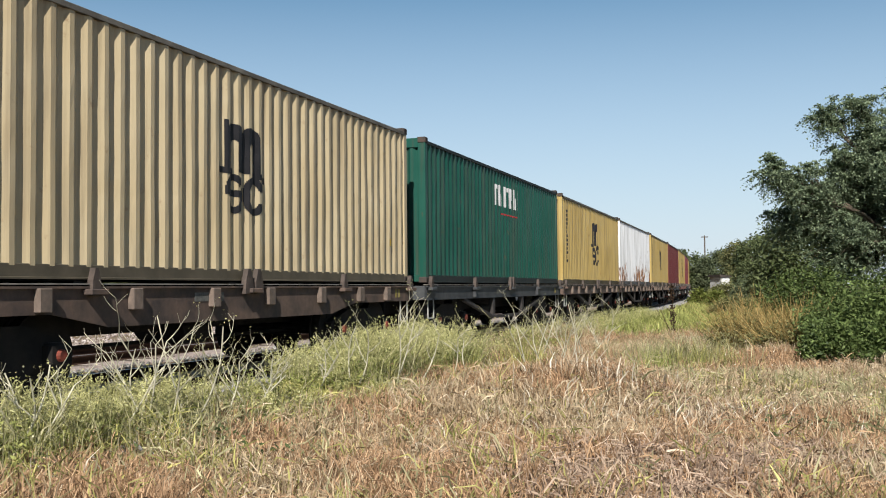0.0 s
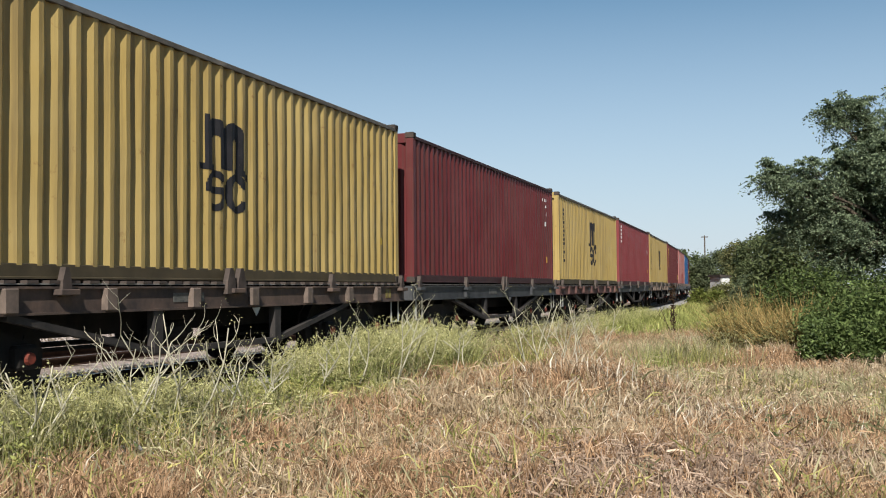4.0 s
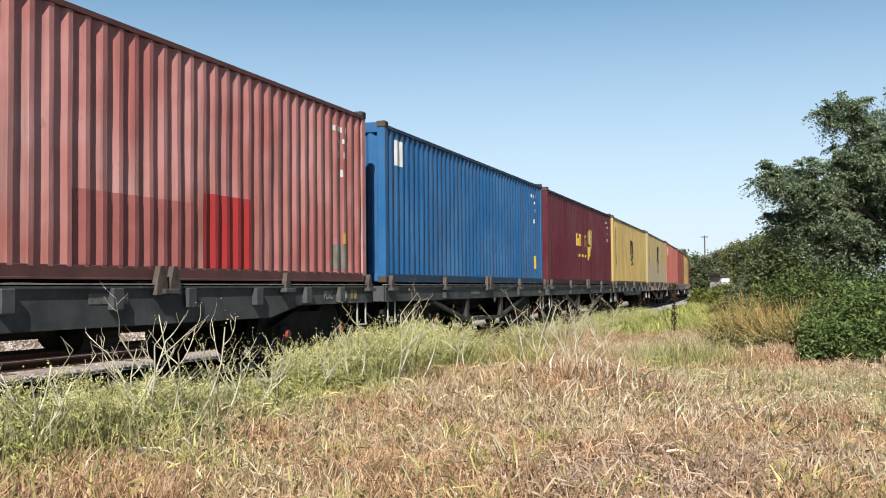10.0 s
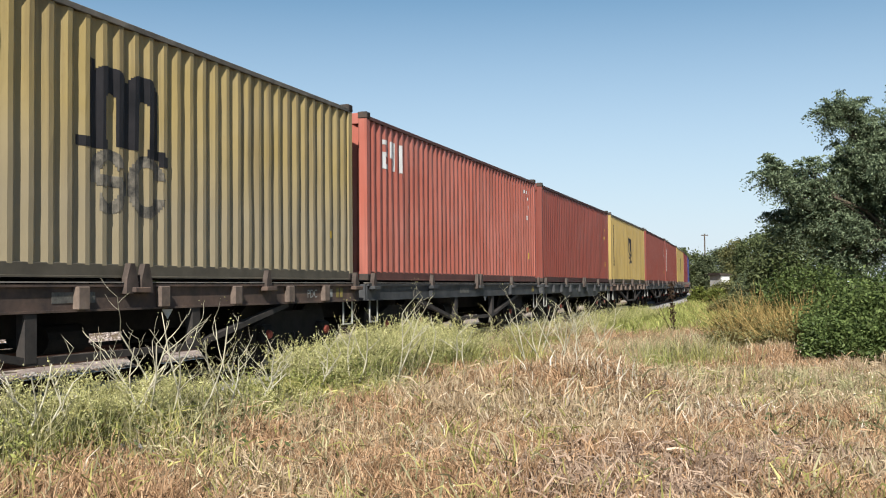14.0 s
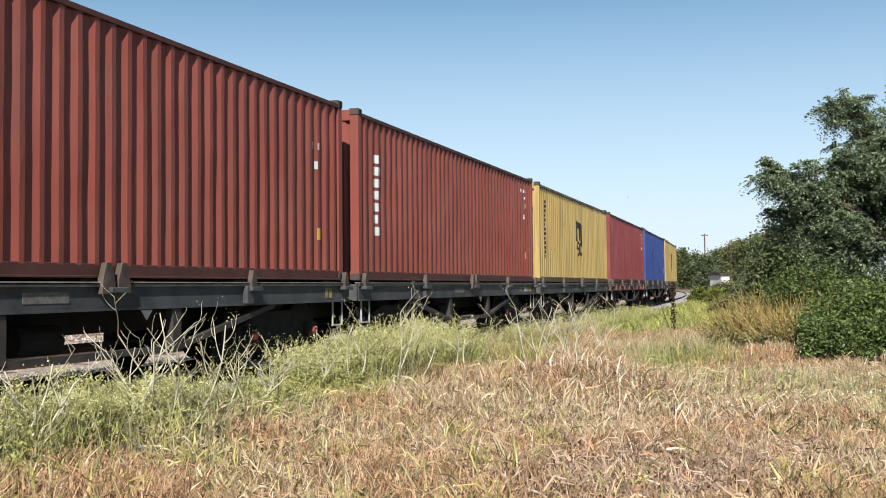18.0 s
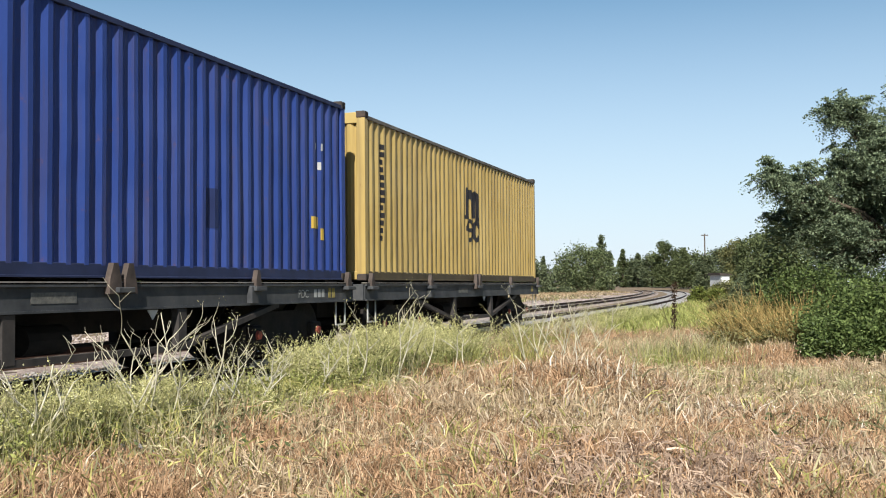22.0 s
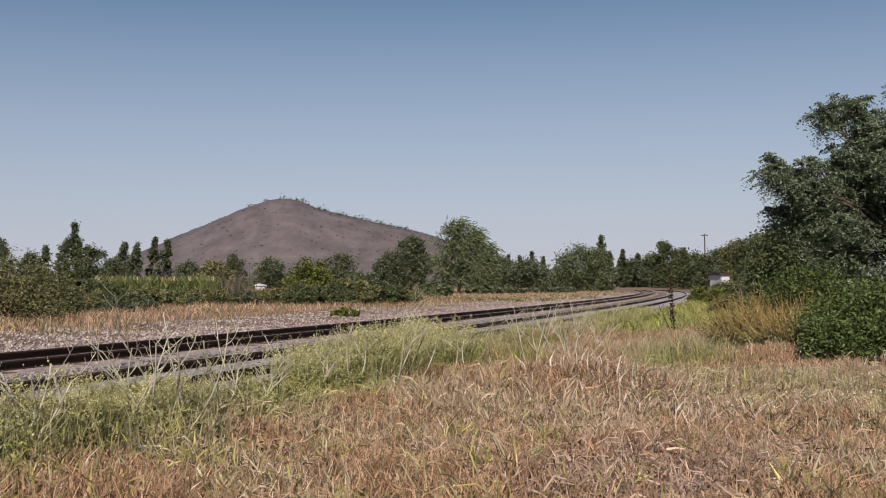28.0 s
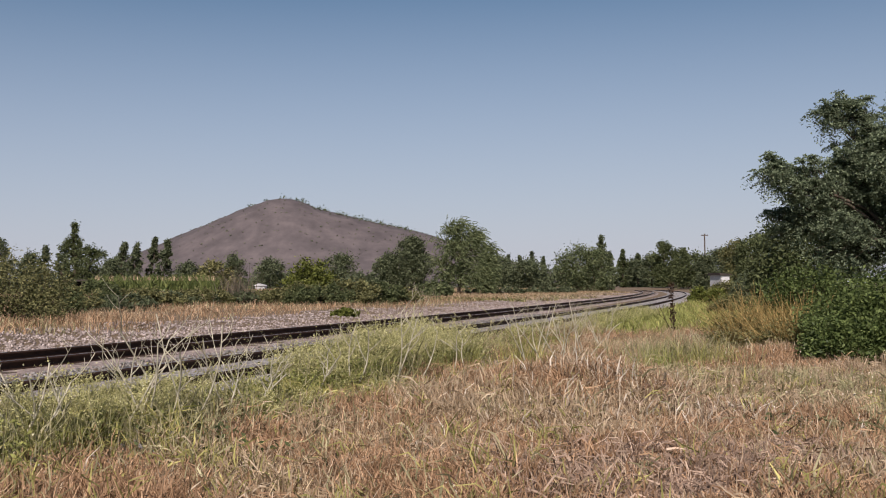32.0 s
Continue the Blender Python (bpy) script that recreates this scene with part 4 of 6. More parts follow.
def plant_tree(name, label, category, x, y, h, w, shape, leafmat, clumps, per, leaf, seed, trunk=0.03, group="", droop=0.0, z=None, narrow=0.5, lean=0.0):
    rng = np.random.default_rng(seed)
    z0 = float(ground_z(np.array([x]), np.array([y]))[0]) - 0.05 if z is None else z
    t = thing(name, label, category, group, m=pose(x, y, z0))
    cc, rad = crown_clumps(shape, h, w, rng, clumps)
    cc[:, 0] += lean * cc[:, 2]
    r0 = h * trunk
    top = h * (0.95 if shape in ("poplar", "conifer") else 0.55)
    segs, steps = [], 6
    spine = [Vector((lean * top * i / steps + 0.02 * h * math.sin(i * 1.9 + seed) * (0 < i), 0.02 * h * math.cos(i * 2.3 + seed) * (0 < i), top * i / steps)) for i in range(steps + 1)]
    for i in range(steps):
        segs.append((spine[i], spine[i + 1], r0 * (1 - 0.13 * i), r0 * (1 - 0.13 * (i + 1))))
    pick = rng.permutation(clumps)[:min(clumps, 26)]
    for i in pick:
        c = Vector(cc[i])
        k = max(1, min(steps, int(steps * 0.85 * c.z / max(top, 0.1))))
        a = spine[k]
        mid = a.lerp(c, 0.55) + Vector((0, 0, 0.06 * h * (0 if shape == "conifer" else 1)))
        segs += [(a, mid, r0 * 0.35, r0 * 0.2), (mid, c, r0 * 0.2, r0 * 0.05)]
    co, q = sticks(segs)
    part("trunk", quick_mesh("trunk", co, q, BARK, smooth_faces=True), t, "rough brown trunk and limbs")
    g = rng.normal(size=(clumps, per, 3)) * 0.5
    if droop:
        g[:, :, 2] = -np.abs(g[:, :, 2]) * 2.2 + 0.4
    pts = (cc[:, None] + g * rad[:, None, None]).reshape(-1, 3)
    pts[:, 2] = np.maximum(pts[:, 2], 0.02 * h)
    co, q = leaf_quads(pts, leaf, rng, droop, narrow)
    part("crown", quick_mesh("crown", co, q, leafmat), t, "uneven leafy crown")
    return t


def weeping_tree(name, label, x, y, h, w, clumps, seed):
    """A willow: long strands of narrow leaves that hang and trail downwind."""
    rng = np.random.default_rng(seed)
    z0 = float(ground_z(np.array([x]), np.array([y]))[0]) - 0.05
    t = thing(name, label, "tree", m=pose(x, y, z0))
    cc, _ = crown_clumps("round", h, w * 0.8, rng, clumps)
    cc[:, 0] += 0.07 * cc[:, 2]
    fork = Vector((0.1, 0, h * 0.35))
    segs = [((0, 0, 0), tuple(fork), 0.22, 0.18)]
    for c in cc[::4]:
        mid = fork.lerp(Vector(c), 0.55) + Vector((0, 0, 0.05 * h))
        segs += [(tuple(fork), tuple(mid), 0.09, 0.05), (tuple(mid), tuple(c), 0.05, 0.015)]
    co, q = sticks(segs)
    part("trunk", quick_mesh("trunk", co, q, BARK, smooth_faces=True), t, "grey brown trunk and limbs")
    per, steps = 30, 7
    n = clumps * per
    p = np.repeat(cc, per, 0) + rng.normal(0, 0.35, (n, 3))
    d = np.stack([p[:, 0] * 0.22, p[:, 1] * 0.22, 0 * p[:, 0] + 0.5], 1) + rng.normal(0, 0.35, (n, 3))
    d /= np.linalg.norm(d, axis=1)[:, None]
    tufts_, dirs = [], []
    for i in range(steps):
        step = 0.19 * rng.uniform(0.7, 1.3, (n, 1))
        p = p + d * step
        d = d + np.array([0.15, 0, -0.22])
        d /= np.linalg.norm(d, axis=1)[:, None]
        tufts_.append(p.copy()), dirs.append(d.copy())
    p, d = np.concatenate(tufts_), np.concatenate(dirs)
    k = p[:, 2] > 0.25
    p, d = p[k], d[k]
    side = np.cross(d, rng.normal(size=p.shape))
    side *= 0.055 / (np.linalg.norm(side, axis=1)[:, None] + 1e-9)
    ln = d * 0.2
    co = np.stack([p - ln, p + side, p + ln, p - side], 1).reshape(-1, 3)
    part("crown", quick_mesh("crown", co, np.arange(len(co)).reshape(-1, 4), LEAF_WILLOW), t, "trailing strands of narrow leaves")
    return t


def bush(name, label, x, y, w, h, leafmat, clumps, per, leaf, seed, depth=None, group="bushes"):
    rng = np.random.default_rng(seed)
    z0 = float(ground_z(np.array([x]), np.array([y]))[0]) - 0.03
    t = thing(name, label, "bush", group, m=pose(x, y, z0))
    depth = depth or w
    a, u = rng.uniform(0, 2 * np.pi, clumps), np.sqrt(rng.uniform(0, 1, clumps))
    cx, cy = u * np.cos(a) * w / 2, u * np.sin(a) * depth / 2
    cz = h * np.sqrt(np.clip(1 - u ** 2 * 0.85, 0.05, 1)) * rng.uniform(0.2, 0.92, clumps)
    cc = np.stack([cx, cy, cz], 1)
    rad = min(w, h) * rng.uniform(0.1, 0.22, clumps)
    segs = [((c[0] * 0.25, c[1] * 0.25, 0), tuple(c), 0.012 + 0.006 * h, 0.004) for c in cc[:40]]
    co, q = sticks(segs, 4)
    part("woody_base", quick_mesh("woody_base", co, q, BARK), t, "woody brown stems")
    g = rng.normal(size=(clumps, per, 3)) * 0.55
    pts = (cc[:, None] + g * rad[:, None, None]).reshape(-1, 3)
    pts[:, 2] = np.maximum(pts[:, 2], 0.03)
    co, q = leaf_quads(pts, leaf, rng)
    part("foliage", quick_mesh("foliage", co, q, leafmat), t)
    return t


def broom(x, y, r, h, seed):
    """A clump of thin upright twigs, fanning outwards."""
    rng = np.random.default_rng(seed)
    n = 520
    z0 = float(ground_z(np.array([x]), np.array([y]))[0]) - 0.03
    t = thing("broom_bush", "dry yellowish broom bush of upright twigs", "bush", "bushes", m=pose(x, y, z0))
    a, u = rng.uniform(0, 2 * np.pi, n), np.sqrt(rng.uniform(0, 1, n))
    base = np.stack([u * np.cos(a) * r * 0.7, u * np.sin(a) * r * 0.7, 0 * u], 1)
    hh = h * rng.uniform(0.45, 1.0, n) * (1 - 0.35 * u ** 2)
    out = np.stack([np.cos(a) * u, np.sin(a) * u, 0 * u], 1)
    mid = base + out * (0.2 * r) + rng.normal(0, 0.05, (n, 3)) + np.stack([0 * u, 0 * u, hh * 0.55], 1)
    tip = mid + out * (0.55 * r) + rng.normal(0, 0.2, (n, 3)) + np.stack([0 * u, 0 * u, hh * 0.45], 1)
    tr = rng.uniform(0, 6.28, n)
    side = np.stack([np.cos(tr), np.sin(tr), 0 * tr], 1) * 0.008
    co = np.stack([base - side, base + side, mid - side, mid + side, tip - side * 0.3, tip + side * 0.3], 1).reshape(-1, 3)
    b = np.arange(n) * 6
    q = np.concatenate([np.stack([b, b + 1, b + 3, b + 2], 1), np.stack([b + 2, b + 3, b + 5, b + 4], 1)])
    part("twig_mass", quick_mesh("twig_mass", co, q, LEAF_BROOM), t)
    u = rng.uniform(0.1, 0.95, (13 * n, 1))
    k = rng.integers(0, n, 13 * n)
    pts = base[k] * (1 - u) + (mid[k] * 0.6 + tip[k] * 0.4) * u * 0.98 + rng.normal(0, 0.09, (13 * n, 3))
    pts[:, 2] = np.maximum(pts[:, 2], 0.03)
    co, q = leaf_quads(pts, 0.085, rng, narrow=0.35)
    part("foliage", quick_mesh("foliage", co, q, LEAF_OLIVE), t)
    return t


def blades(name, label, x, y, height, width, mat, rng, lean=0.5, foot=0.0):
    """Grass: two-piece bent blades at the places x, y; one sheet of stuff."""
    n = len(x)
    z = ground_z(x, y) - 0.01 + foot
    ang = rng.uniform(0, 2 * np.pi, n)
    d = np.stack([np.cos(ang), np.sin(ang)], 1)
    turn = rng.uniform(0, 2 * np.pi, n)
    sd = np.stack([np.cos(turn), np.sin(turn)], 1)
    h = height * rng.uniform(0.55, 1.25, n)
    bend = np.minimum(np.abs(rng.normal(0, lean, n)) + lean * 0.25, 1.6) * h
    wd = width * rng.uniform(0.6, 1.4, n)
    base = np.stack([x, y, z], 1)
    side = np.zeros((n, 3))
    side[:, :2] = sd * wd[:, None] / 2
    mid = base.copy()
    mid[:, :2] += d * (bend * 0.3)[:, None]
    mid[:, 2] += h * 0.55
    tip = base.copy()
    tip[:, :2] += d * bend[:, None]
    tip[:, :2] += rng.normal(0, 0.18, (n, 2)) * h[:, None]
    tip[:, 2] += h * np.clip(1 - 0.42 * (bend / np.maximum(h, 1e-6)) ** 2, 0.12, 1)
    co = np.stack([base - side, base + side, mid - side * 0.8, mid + side * 0.8, tip - side * 0.2, tip + side * 0.2], 1).reshape(-1, 3)
    b = np.arange(n) * 6
    q = np.concatenate([np.stack([b, b + 1, b + 3, b + 2], 1), np.stack([b + 2, b + 3, b + 5, b + 4], 1)])
    ob = new(name, quick_mesh(name, co, q, mat))
    return tagged(ob, label, "grass", kind="stuff")


def tufts(name, label, cx, cy, per, spread, height, width, mat, rng, flat=0.5):
    """Dry grass in tufts: straight tapered straws that lean out of each tuft, some lying flat."""
    m = len(cx)
    size = rng.uniform(0.5, 1.45, m) * (1 + 0.45 * patchy(cx, cy, 3.1, 5.0))
    n = m * per
    r, a = np.abs(rng.normal(0, spread, n)), rng.uniform(0, 2 * np.pi, n)
    sz = np.repeat(size, per)
    x = np.repeat(cx, per) + r * np.cos(a) * sz
    y = np.repeat(cy, per) + r * np.sin(a) * sz
    z = ground_z(cx, cy).repeat(per) - 0.01
    lying = rng.uniform(0, 1, n) < flat
    tilt = np.where(lying, rng.uniform(1.0, 1.5, n), np.abs(rng.normal(0, 0.55, n)))
    head = a + rng.normal(0, 0.9, n)
    ln = height * sz * rng.uniform(0.5, 1.3, n)
    base = np.stack([x, y, z + np.where(lying, rng.uniform(0.02, 0.75, n) * height * sz, 0)], 1)
    d = np.stack([np.sin(tilt) * np.cos(head), np.sin(tilt) * np.sin(head), np.cos(tilt)], 1)
    tip = base + d * ln[:, None]
    t2 = rng.uniform(0, 2 * np.pi, n)
    side = np.cross(d, np.stack([np.cos(t2), np.sin(t2), 0.3 + 0 * t2], 1))
    side *= (width * rng.uniform(0.5, 1.4, n) / 2 / (np.linalg.norm(side, axis=1) + 1e-9))[:, None]
    mid = (base + tip) / 2 + (np.cross(d, rng.normal(size=(n, 3))) * 0.16 + [0, 0, 0.10]) * ln[:, None]
    co = np.stack([base - side, base + side, mid + side, mid - side, tip + side * 0.35, tip - side * 0.35], 1).reshape(-1, 3)
    b = np.arange(n) * 6
    q = np.concatenate([np.stack([b, b + 1, b + 2, b + 3], 1), np.stack([b + 3, b + 2, b + 4, b + 5], 1)])
    ob = new(name, quick_mesh(name, co, q, mat))
    return tagged(ob, label, "grass", kind="stuff")


def fan(rng, n, near, far, power=1.0, r0=-0.47, r1=0.47):
    """Places on the ground ahead of the verge, thinner with distance."""
    y = near + (far - near) * rng.uniform(0, 1, n) ** power
    return y * rng.uniform(r0, r1, n), y


def patchy(x, y, s=1.0, seed=0.0):
    return (np.sin(x * 0.83 * s + seed) * np.sin(y * 0.71 * s + 1.7 * seed) + np.sin(x * 1.9 * s + y * 1.3 * s + seed) * 0.6 + np.sin(x * 0.31 * s - y * 0.47 * s) * 0.8) / 2.4


def stones(name, label, x, y, size, mat, rng, lift=0.0):
    """Loose broken stones, one sheet of stuff."""
    n = len(x)
    s = size * rng.uniform(0.5, 1.4, n)
    z = ground_z(x, y) + lift + s * 0.15
    shape = np.array([(1, 0, 0), (0, 1, 0), (-1, 0, 0), (0, -1, 0), (0, 0, 1), (0, 0, -1)], float)
    v = shape[None] * rng.uniform(0.35, 0.62, (n, 6, 1)) * s[:, None, None] + rng.normal(0, 0.08, (n, 6, 3)) * s[:, None, None]
    a = rng.uniform(0, 6.28, n)
    c, d = np.cos(a)[:, None], np.sin(a)[:, None]
    vx, vy = v[:, :, 0] * c - v[:, :, 1] * d, v[:, :, 0] * d + v[:, :, 1] * c
    co = np.stack([vx + x[:, None], vy + y[:, None], v[:, :, 2] * 0.8 + z[:, None]], 2).reshape(-1, 3)
    f = np.array([(0, 1, 4), (1, 2, 4), (2, 3, 4), (3, 0, 4), (1, 0, 5), (2, 1, 5), (3, 2, 5), (0, 3, 5)])
    q = (np.arange(n)[:, None, None] * 6 + f[None]).reshape(-1, 3)
    return tagged(new(name, quick_mesh(name, co, q, mat)), label, "gravel", kind="stuff")


def along(rng, n, s0, s1, d0, d1, power=1.0):
    """Places by distance along and beside the near track (d positive towards the camera)."""
    s = s0 + (s1 - s0) * rng.uniform(0, 1, n) ** power
    d = rng.uniform(d0, d1, n)
    h = np.interp(s, LS, LH)
    return np.interp(s, LS, LX) + d * np.cos(h), np.interp(s, LS, LY) - d * np.sin(h)


def build_stones():
    rng = np.random.default_rng(21)
    x, y = along(rng, 15000, 5, 45, -2.9, 2.3, 1.5)
    stones("ballast_stones", "loose grey ballast stones along the track", x, y, 0.06, STONE, rng, 0.03)
    x, y = along(rng, 24000, 8, 170, -12.8, -6.3, 1.7)
    stones("rubble_stones", "pinkish stone rubble beyond the far track", x, y, 0.088, STONE_PINK, rng)
    x, y = along(rng, 2500, 5, 26, 2.0, 3.0, 1.2)
    stones("shoulder_stones", "grey stones on the ballast shoulder", x, y, 0.07, STONE, rng, 0.02)


def build_grass():
    rng = np.random.default_rng(11)
    x, y = fan(rng, 21000, 6.1, 36, 1.4)
    d, st = from_line(x, y)
    p = 1.1 * patchy(x, y, 1.5) + rng.normal(0, 0.25, len(x))
    pick = rng.uniform(0, 1, len(x))
    ok = (d > 1.95 + 0.2 * patchy(x, y, 2.0, 2.0)) & (patchy(x, y, 1.5, 7.0) + rng.normal(0, 0.15, len(x)) < 0.62)
    edge = 0.8 * (1 - smooth(2.1, 3.5 + 0.5 * smooth(12, 16, st), d + 1.0 * p))            # greener towards the ballast
    lush = np.clip(edge + 0.04 + 0.16 * smooth(0.3, 0.75, patchy(x, y, 0.8, 4.0)), 0, 0.92)
    lush = lush * (1 - 0.85 * smooth(16.5, 18.5, st) * (1 - smooth(30, 36, st)))      # a drier stretch of the bank
    def zone(cx, cy, rx, ry):                            # 1 in the middle of a patch, 0 outside it, with a torn edge
        return 1 - smooth(0.55, 1.15, np.hypot((x - cx) / rx, (y - cy) / ry) + 0.45 * patchy(x, y, 2.6, 8.0) + rng.normal(0, 0.14, len(x)))

    dusk = np.maximum(zone(4.9, 13.6, 2.3, 3.4), zone(-2.3, 10.6, 1.1, 1.0) * 0.7)       # greyish green wisps
    mauve = np.maximum(zone(1.7, 7.9, 1.5, 1.2), zone(3.0, 11.2, 0.9, 1.0) * 0.6)         # rotting pinkish straw
    heap = zone(1.9, 13.2, 1.4, 1.5)                                                      # red brown heap
    lush = np.clip(lush + 0.24 * dusk, 0, 0.92)
    green = ok & (pick < lush * np.where(dusk > 0.3, 0.2, 0.6))
    grey = ok & ~green & (pick < lush)
    dry = ok & ~green & ~grey
    pink = dry & (rng.uniform(0, 1, len(x)) < mauve * 0.75)
    dry = dry & ~pink
    red = dry & (p + 0.7 * heap - 0.5 * dusk + 0.25 * smooth(0.5, -2.0, x) > 0.02)
    pale = dry & ~red & (rng.uniform(0, 1, len(x)) < 0.36)
    straw = dry & ~red & ~pale
    tufts("dry_grass", "trampled straw coloured grass on the verge", x[straw], y[straw], 21, 0.085, 0.15, 0.0105, STRAW, rng, 0.1)
    tufts("pale_straw", "bleached pale straw on the verge", x[pale], y[pale], 15, 0.10, 0.15, 0.0115, STRAW_PALE, rng, 0.2)
    tufts("reddish_grass", "reddish brown dry grass on the verge", x[red], y[red], 22, 0.085, 0.15, 0.0105, STRAW_RED, rng, 0.08)
    tufts("pinkish_straw", "matted pinkish grey straw on the verge", x[pink], y[pink], 20, 0.09, 0.13, 0.0115, STRAW_MAUVE, rng, 0.35)
    tufts("green_grass", "yellowish green grass beside the ballast", x[green], y[green], 15, 0.09, 0.19, 0.013, GREEN_GRASS, rng, 0.15)
    tufts("grey_green_weeds", "grey green weeds beside the ballast", x[grey], y[grey], 15, 0.09, 0.19, 0.013, GREY_GREEN, rng, 0.2)
    # the rest of the verge, round the place where the camera stands
    gx, gy = rng.uniform(-9, 13, 5200), rng.uniform(-9, 6.6, 5200)
    gx, gy = np.concatenate([gx, rng.uniform(3.5, 16, 2500)]), np.concatenate([gy, rng.uniform(5, 16, 2500)])
    gd = from_line(gx, gy)[0]
    gk = (gd > 2.3) & ((gy < 6.1) | (gx > 0.47 * gy)) & (np.hypot(gx, gy) > 0.5)
    gm = gk & (patchy(gx, gy, 1.5) > 0)
    tufts("verge_grass", "reddish dry grass on the verge", gx[gm], gy[gm], 8, 0.12, 0.13, 0.014, STRAW_RED, rng, 0.2)
    gm = gk & ~gm
    tufts("verge_straw", "straw coloured grass on the verge", gx[gm], gy[gm], 8, 0.12, 0.13, 0.014, STRAW, rng, 0.2)
    # thin tall stems standing over the short grass
    x, y = fan(rng, 1700, 7, 34, 1.3)
    d, st = from_line(x, y)
    k = d > 3.0
    blades("tall_stems", "thin pale flowering stems over the grass", x[k], y[k], 0.36, 0.007, STRAW_PALE, rng, 0.5)
    # the tall weedy fringe along the ballast shoulder
    x, y = along(rng, 8000, 13.0, 46, 1.8, 2.8, 1.2)
    k = patchy(x, y, 1.6, 1.0) + rng.normal(0, 0.3, len(x)) > -0.55
    st = from_line(x, y)[1]
    sere = k & (rng.uniform(0, 1, len(x)) < 0.92 * smooth(16.5, 18.0, st) * (1 - smooth(29, 34, st)))
    k = k & ~sere
    blades("tall_weeds", "tall green weeds on the ballast shoulder", x[k], y[k], 0.48, 0.009, FRESH_WEED, rng, 0.9)
    blades("sere_grass", "tall withered grass on the ballast shoulder", x[sere], y[sere], 0.42, 0.009, STRAW, rng, 0.9)
    x, y = along(rng, 2400, 12.2, 17, 1.85, 2.9)
    k = patchy(x, y, 1.3, 6.0) + rng.normal(0, 0.2, len(x)) > 0.0
    blades("rank_grass", "rank yellowish grass on the ballast shoulder", x[k], y[k], 0.5, 0.010, FRESH_WEED, rng, 0.6)
    blades("dusky_grass", "grey green grass on the ballast shoulder", x[~k][::4], y[~k][::4], 0.5, 0.010, GREY_GREEN, rng, 0.6)
    cx, cy = along(rng, 460, 4.0, 24, 1.8, 2.9, 1.1)
    k = patchy(cx, cy, 1.7, 9.0) + rng.normal(0, 0.3, len(cx)) > 0.0
    pts = np.repeat(np.stack([cx, cy, ground_z(cx, cy)], 1)[k], 60, 0)
    pts = pts + rng.normal(0, 0.11, pts.shape) * [1, 1, 0] + np.abs(rng.normal(0, 0.13, pts.shape)) * [0, 0, 1] + [0, 0, 0.04]
    co, q = leaf_quads(pts, 0.05, rng, narrow=0.45)
    tagged(new("leafy_weeds", quick_mesh("leafy_weeds", co, q, LEAFY_WEED)), "leafy green weeds on the ballast shoulder", "weed", kind="stuff")
    x, y = along(rng, 1300, 4.5, 30, 1.8, 2.8, 1.2)
    pts = np.stack([x, y, ground_z(x, y) + rng.uniform(0.22, 0.68, len(x))], 1)
    co, q = leaf_quads(pts, 0.019, rng, narrow=0.8)
    tagged(new("weed_blossoms", quick_mesh("weed_blossoms", co, q, BLOSSOM)), "tiny pale yellow blossoms over the weeds", "flowers", kind="stuff")
    x, y = along(rng, 2600, 4, 12.0, 1.75, 2.6)
    st = from_line(x, y)[1]
    k = (patchy(x, y, 2.2, 3.0) + rng.normal(0, 0.3, len(x)) > -0.25) & ~((st > 9.0) & (st < 12.2))
    blades("shoulder_weeds", "rank green weeds by the near rail", x[k], y[k], 0.38, 0.011, FRESH_WEED, rng, 0.9)
    x, y = along(rng, 1300, 4, 18, 1.8, 2.9, 1.2)
    st = from_line(x, y)[1]
    x, y = x[(st < 9.2) | (st > 12.0)], y[(st < 9.2) | (st > 12.0)]
    blades("wispy_weeds", "wispy grey green weeds on the ballast shoulder", x, y, 0.52, 0.008, GREY_GREEN, rng, 0.6)
    # farther verge, towards the bend
    x, y = fan(rng, 70000, 30, 150, 1.3, 0.02, 0.5)
    d, st = from_line(x, y)
    near = (d > 2.3) & (d < 8 + 3 * patchy(x, y, 0.3) + rng.normal(0, 0.8, len(x)))
    blades("far_green_grass", "bright green grass strip along the bend", x[near], y[near], 0.35, 0.035, FAR_GRASS, rng, 0.5)
    far = (d > 2.3) & ~near
    blades("far_dry_grass", "distant dry grass beside the bushes", x[far], y[far], 0.40, 0.035, STRAW, rng, 0.6)
    x, y = fan(rng, 42000, 80, 330, 1.3, -0.06, 0.24)
    d, st = from_line(x, y)
    k = (d < -9 + 2.5 * patchy(x, y, 0.4)) & (d > -75)
    r = patchy(x, y, 0.12, 1.0) + rng.normal(0, 0.35, len(x))
    blades("meadow_grass", "pale dry meadow beyond the bend", x[k & (r < 0.25)], y[k & (r < 0.25)], 0.26, 0.085, STRAW, rng, 1.1)
    blades("meadow_green", "green patches in the dry meadow", x[k & (r >= 0.25)], y[k & (r >= 0.25)], 0.28, 0.085, LEAF_OLIVE, rng, 1.1)
    # green sprigs and tiny white flowers in the dry grass
    for cx, cy, r, n in ((3.35, 10.6, 0.16, 70), (3.75, 10.2, 0.2, 90), (4.1, 9.9, 0.14, 50), (3.0, 9.0, 0.16, 50), (-1.5, 8.6, 0.16, 60), (-2.2, 9.4, 0.2, 80), (2.6, 15.0, 0.2, 60), (-3.0, 8.9, 0.25, 110)):
        sx, sy = rng.normal(cx, r, n), rng.normal(cy, r, n)
        co, q = leaf_quads(np.stack([sx, sy, ground_z(sx, sy) + rng.uniform(0.03, 0.2, n)], 1), 0.06, rng, narrow=0.55)
